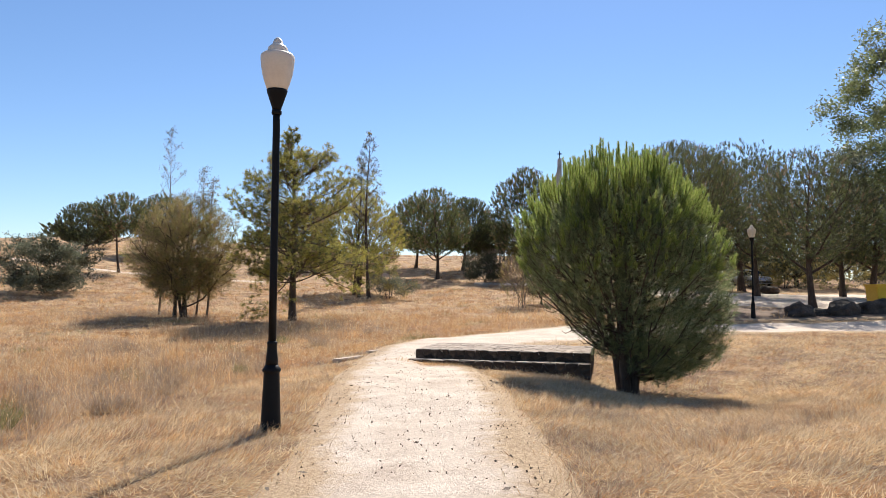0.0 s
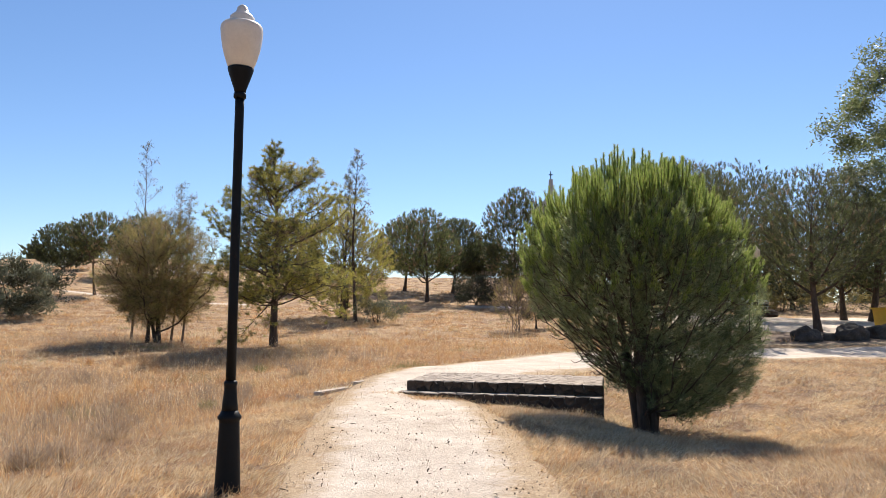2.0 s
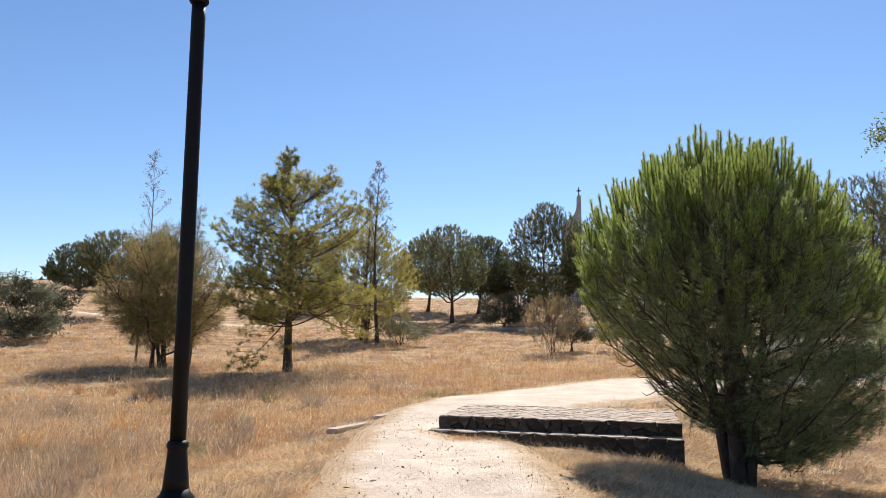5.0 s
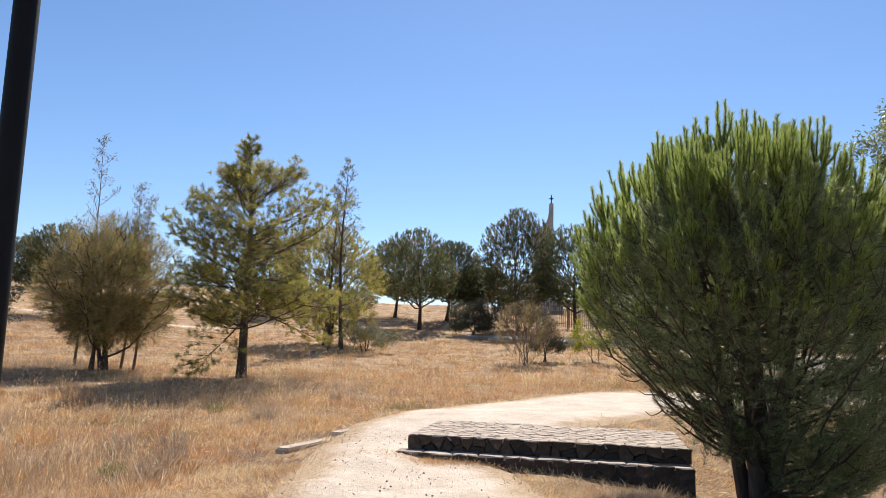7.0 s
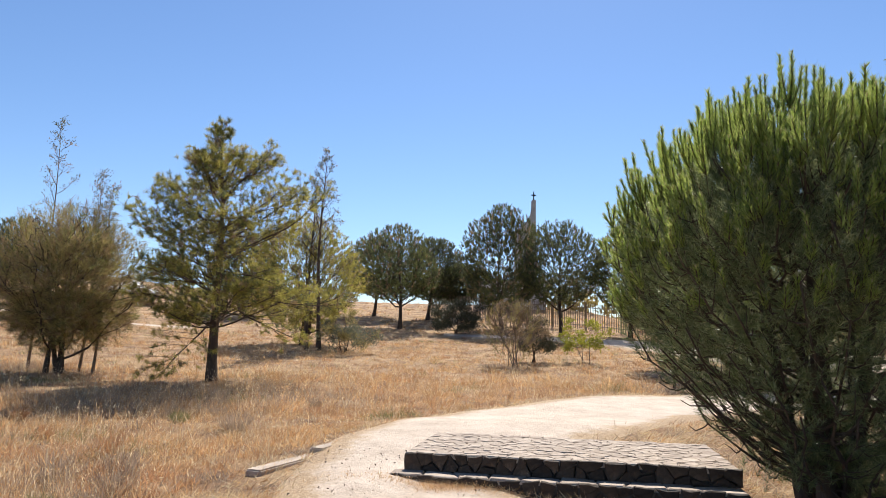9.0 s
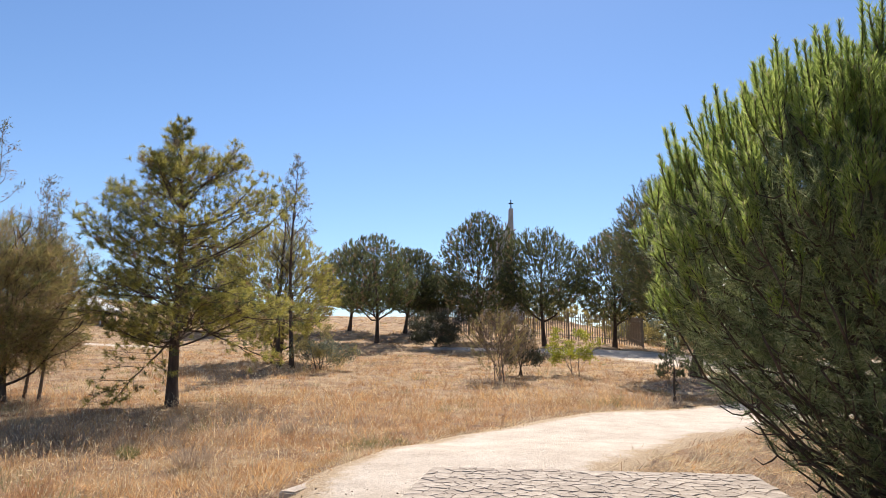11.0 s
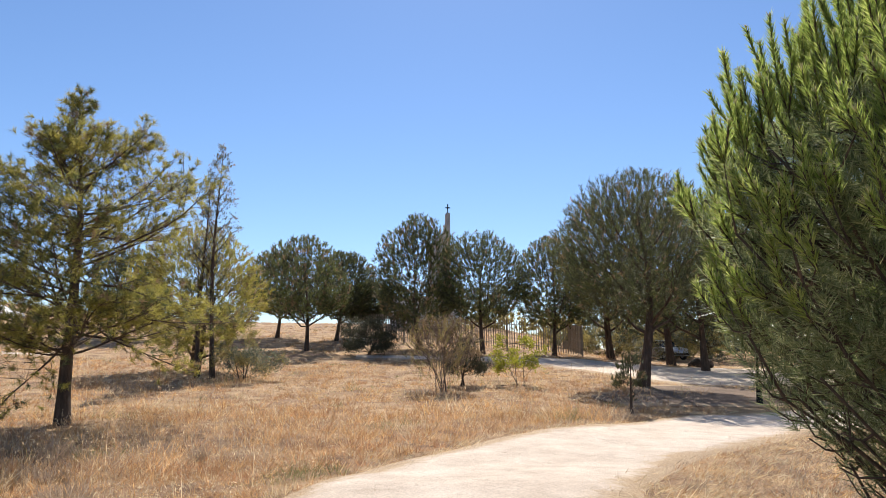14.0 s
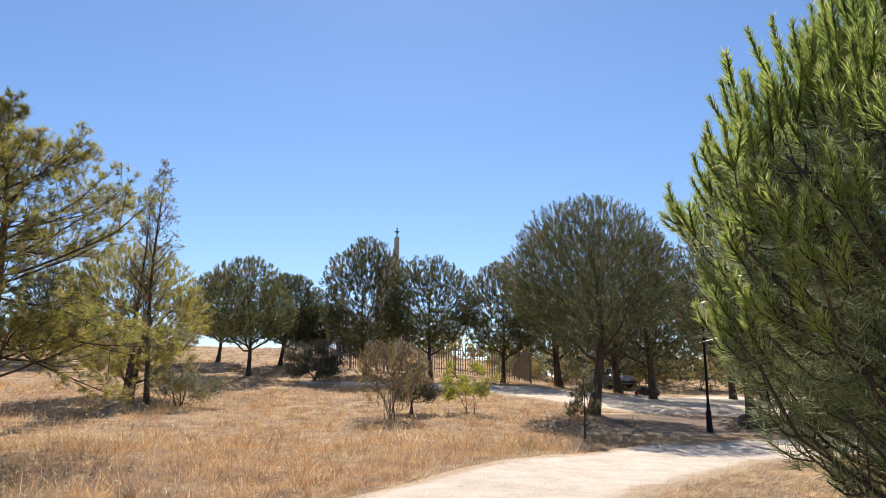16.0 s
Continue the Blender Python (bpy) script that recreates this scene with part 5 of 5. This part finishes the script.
meadow(101, 6600, 22, -17, -2.8, 2.5, 14, 0.006, 7000, 1.0, 26000)
meadow(105, 2500, 22, -10, -1.8, 12.5, 21.5, 0.008, 900, 1.0, 9000)
meadow(102, 7200, 22, -27, 9, 13, 28, 0.012, 3000, 1.0, 20000)
meadow(103, 5200, 22, -38, 16, 27, 46, 0.020, 1500, 1.0, 9000)
meadow(104, 3500, 16, -52, 24, 45, 80, 0.036, 0, 1.05)


def weeds(place, seed, size, mats):
    """One big withered weed: many fine stems that spread from the root."""
    r = np.random.default_rng(seed)
    k = 300
    a, q = r.uniform(0, 2 * math.pi, k), r.random(k) ** 0.6
    base = np.stack([np.cos(a) * q * 0.28 * size, np.sin(a) * q * 0.28 * size, np.full(k, -0.03)], -1)
    d = unit(np.stack([np.cos(a) * (0.15 + 0.75 * q), np.sin(a) * (0.15 + 0.75 * q), np.ones(k)], -1) + r.normal(size=(k, 3)) * 0.16)
    b = r.uniform(0, 2 * math.pi, k)
    side = np.stack([np.cos(b), np.sin(b), np.zeros(k)], -1) * 0.0035
    ln = (size * r.uniform(0.55, 1.05, k) * (1.05 - 0.3 * q))[:, None]
    mid = base + d * ln * 0.6
    fork = unit(d + r.normal(size=(k, 3)) * 0.4) * ln * 0.45
    tris = np.concatenate([np.stack([base - side, base + side, base + d * ln], 1), np.stack([mid - side, mid + side, mid + fork], 1)])
    ob = link("weed_clump", tri_mesh("weed_clump", tris), mats)
    ob.location = place
    tagged(ob, "withered grey-brown weed clump in dry grass" if mats is G_GREY else "fading weed clump in dry grass", "weeds", "weed clumps")


wr = random.Random(21)
for i in range(46):
    y = wr.uniform(5.2, 15.5) if i < 32 else wr.uniform(16, 24)
    x = float(np.interp(y, [5, 15, 24], [-4.5, -3.8, -3.4])) - abs(wr.gauss(0, 1.5 if i < 32 else 3.0)) - 0.15
    weeds(on(x, y), 300 + i, wr.uniform(0.22, 0.5), G_GREY if wr.random() < 0.45 else (G_RUST if wr.random() < 0.6 else (G_GOLD if wr.random() < 0.6 else G_GREEN)))


def straw(seed, n, x0, x1, y0, y1, width, length):
    """Cut straw, pressed flat in swirls."""
    r = np.random.default_rng(seed)
    x, y = scatter(r, n, x0, x1, y0, y1, 0.72, 0.11)
    p = on_path(x, y)
    keep = ~is_tall(x, y) & (p < -0.02 + 0.26 * r.normal(size=n)) & off_platform(x, y) & ~inside(ROAD_ROWS, x, y)
    x, y = x[keep], y[keep]
    k = len(x)
    wave = uneven(x, y, 1.7) + 0.5 * uneven(x, y, 0.45)
    flow = 2.2 * uneven(x, y, 2.2) + 1.0 * uneven(x + 11, y, 0.8) + r.normal(size=k) * 1.3
    flat = 0.5 + np.abs(r.normal(size=k)) * 2.2
    base = np.stack([x, y, height(x, y) + 0.03 * uneven(x + 9, y, 2.3) + 0.025 * uneven(x, y, 0.7) - 0.012 + 0.025 * r.random(k)], -1)
    d = unit(np.stack([np.cos(flow) * flat, np.sin(flow) * flat, np.ones(k)], -1)) * (length * r.uniform(0.5, 1.5, k) * (1 + 0.25 * wave))[:, None]
    b = r.uniform(0, 2 * math.pi, k)
    side = np.stack([np.cos(b) * 0.7, np.sin(b) * 0.7, 0.7 * np.sin(b * 3)], -1) * width / 2
    pick = r.choice(4, k, p=[0.18, 0.66, 0.05, 0.11])
    pick = np.where((wave < -0.35) & (r.random(k) < 0.6), 2, pick)
    pick = np.where((uneven(x - 7, y + 3, 0.55) > 0.45) & (r.random(k) < 0.5), 3, pick)
    ob = link("straw", tri_mesh("straw", np.stack([base - side, base + side, base + d], 1), pick), [G_GOLD, G_PALE, G_RUST, G_GREY])
    tagged(ob, "short flattened bleached straw", "grass", kind="stuff")


straw(111, 210000, -5.2, 8.5, 2.5, 14, 0.0072, 0.11)
straw(112, 100000, -4, 16, 13, 30, 0.014, 0.13)
straw(113, 20000, 7, 20, 4, 16, 0.010, 0.12)
straw(114, 9000, 8, 30, 27, 33, 0.016, 0.14)


def stubble(seed, n, x0, x1, y0, y1, width):
    """Small upright tufts that the mower left, thicker in some patches, and mats of combed straw between them."""
    r = np.random.default_rng(seed)
    cx, cy = r.uniform(x0, x1, n), r.uniform(y0, y1, n)
    wave = uneven(cx, cy, 0.9) + 0.6 * uneven(cx + 5, cy, 0.35)
    ok = ~is_tall(cx, cy) & (on_path(cx, cy) < -0.12 + 0.16 * r.normal(size=n)) & off_platform(cx, cy) & (wave + 0.5 * r.normal(size=n) > 0.1)
    cx, cy, wave = cx[ok], cy[ok], wave[ok]
    m = len(cx)
    tone = r.choice(4, m, p=[0.14, 0.50, 0.14, 0.22])
    g = np.repeat(np.arange(m), 16)
    k = len(g)
    flow = 2.2 * uneven(cx, cy, 2.2) + 1.0 * uneven(cx + 11, cy, 0.8)
    x, y = cx[g] + r.normal(size=k) * 0.06, cy[g] + r.normal(size=k) * 0.045
    tall = r.uniform(0.06, 0.17, k) * np.clip(0.8 + 0.35 * wave[g], 0.5, 1.4)
    slant = np.abs(r.normal(size=k)) * 0.9 + 0.25
    a = flow[g] + r.normal(size=k) * 0.8
    base = np.stack([x, y, height(x, y) - 0.01], -1)
    way = unit(np.stack([np.cos(a) * slant, np.sin(a) * slant, np.ones(k)], -1)) * tall[:, None]
    b = r.uniform(0, 2 * math.pi, k)
    side = np.stack([np.cos(b), np.sin(b), np.zeros(k)], -1) * width / 2
    ob = link("stubble", tri_mesh("stubble", np.stack([base - side, base + side, base + way], 1), tone[g]), [G_GOLD, G_PALE, G_RUST, G_GREY])
    tagged(ob, "short upright tufts of mown bleached straw", "grass", kind="stuff")


stubble(31, 13000, -4.6, 8.5, 2.6, 14, 0.007)
stubble(32, 5000, -4, 14, 14, 29, 0.012)

r = np.random.default_rng(44)
k = 2600
x, y = r.normal(size=k) * 0.42 - 0.95, 14.62 + r.normal(size=k) * 0.12 - 0.10 * r.random(k)
flow, flat = r.uniform(0, 6.28, k), 0.6 + np.abs(r.normal(size=k)) * 1.5
base = np.stack([x, y, height(x, y) + 0.03], -1)
d = unit(np.stack([np.cos(flow) * flat, np.sin(flow) * flat, np.ones(k)], -1)) * r.uniform(0.05, 0.13, k)[:, None]
b = r.uniform(0, 6.28, k)
side = np.stack([np.cos(b), np.sin(b), np.zeros(k)], -1) * 0.004
tagged(link("straw", tri_mesh("straw", np.stack([base - side, base + side, base + d], 1), r.choice(3, k, p=[0.35, 0.4, 0.25])), [G_GOLD, G_PALE, G_RUST]), "loose straw heaped against the stone step", "grass", kind="stuff")

# dead leaves and twigs on the path
r = np.random.default_rng(9)
x, y = r.uniform(-2.6, 1.5, 3600), 2.6 + 14 * r.random(3600) ** 1.3
keep = (on_path(x, y) > -0.1) & off_platform(x, y) & (uneven(x, y, 0.5) + 0.8 * r.normal(size=3600) > -0.3)
x, y = x[keep], y[keep]
base = np.stack([x, y, height(x, y) + 0.065], -1)
a = r.uniform(0, 6.28, len(x))
ln = r.uniform(0.004, 0.016, len(x)) * np.where(r.random(len(x)) < 0.04, 3.0, 1)
d = np.stack([np.cos(a) * ln, np.sin(a) * ln, r.uniform(-.004, .012, len(x))], -1)
s = np.stack([-np.sin(a) * ln * 0.35, np.cos(a) * ln * 0.35, r.uniform(0, .012, len(x))], -1)
tagged(link("leaf_litter", tri_mesh("leaf_litter", np.concatenate([np.stack([base - d, base + s, base + d], 1), np.stack([base - d, base + d, base - s], 1)])), M_DEBRIS), "scattered dead leaves and twigs on the sand", "leaf litter", kind="stuff")

# scrub that closes the view under the pines
r = np.random.default_rng(17)
at, way = [], []
for i in range(46):
    x, y = r.uniform(6, 48), r.uniform(64, 80)
    h, w = r.uniform(2.4, 4.2), r.uniform(3, 6)
    n = 60
    p = unit(r.normal(size=(n, 3))) * r.uniform(0.5, 1.0, (n, 1)) * np.array((w / 2, w / 2, h / 2)) + np.array((x, y, float(height(x, y)) + h * 0.42))
    at.append(p)
    way.append(unit(r.normal(size=(n, 3)) + np.array((0, 0, 0.8))))
at, way = np.concatenate(at), np.concatenate(way)
tagged(link("scrub", tri_mesh("scrub", needles(r, at, way, 5, 0.5, 0.22, 60, 0.3)), L_OLIVE), "olive scrub beyond the parking ground", "scrub", kind="stuff")

# far woods round the horizon
r = np.random.default_rng(12)
at, way = [], []
for i in range(150):
    a = radians(r.uniform(-62, 62))
    q = r.uniform(105, 210)
    x, y = math.sin(a) * q, 10 + math.cos(a) * q
    h, w = r.uniform(2.5, 5.5), r.uniform(4, 10)
    n = 130
    p = unit(r.normal(size=(n, 3))) * r.uniform(0.55, 1.0, (n, 1)) * np.array((w / 2, w / 2, h / 2)) + np.array((x, y, float(height(x, y)) + h * 0.45))
    at.append(p)
    way.append(unit(r.normal(size=(n, 3)) + np.array((0, 0, 0.8))))
at, way = np.concatenate(at), np.concatenate(way)
tagged(link("far_woods", tri_mesh("far_woods", needles(r, at, way, 3, 1.0, 0.55, 60, 0.4)), L_PINE_D), "distant dark evergreen woods along the horizon", "woods", kind="stuff")
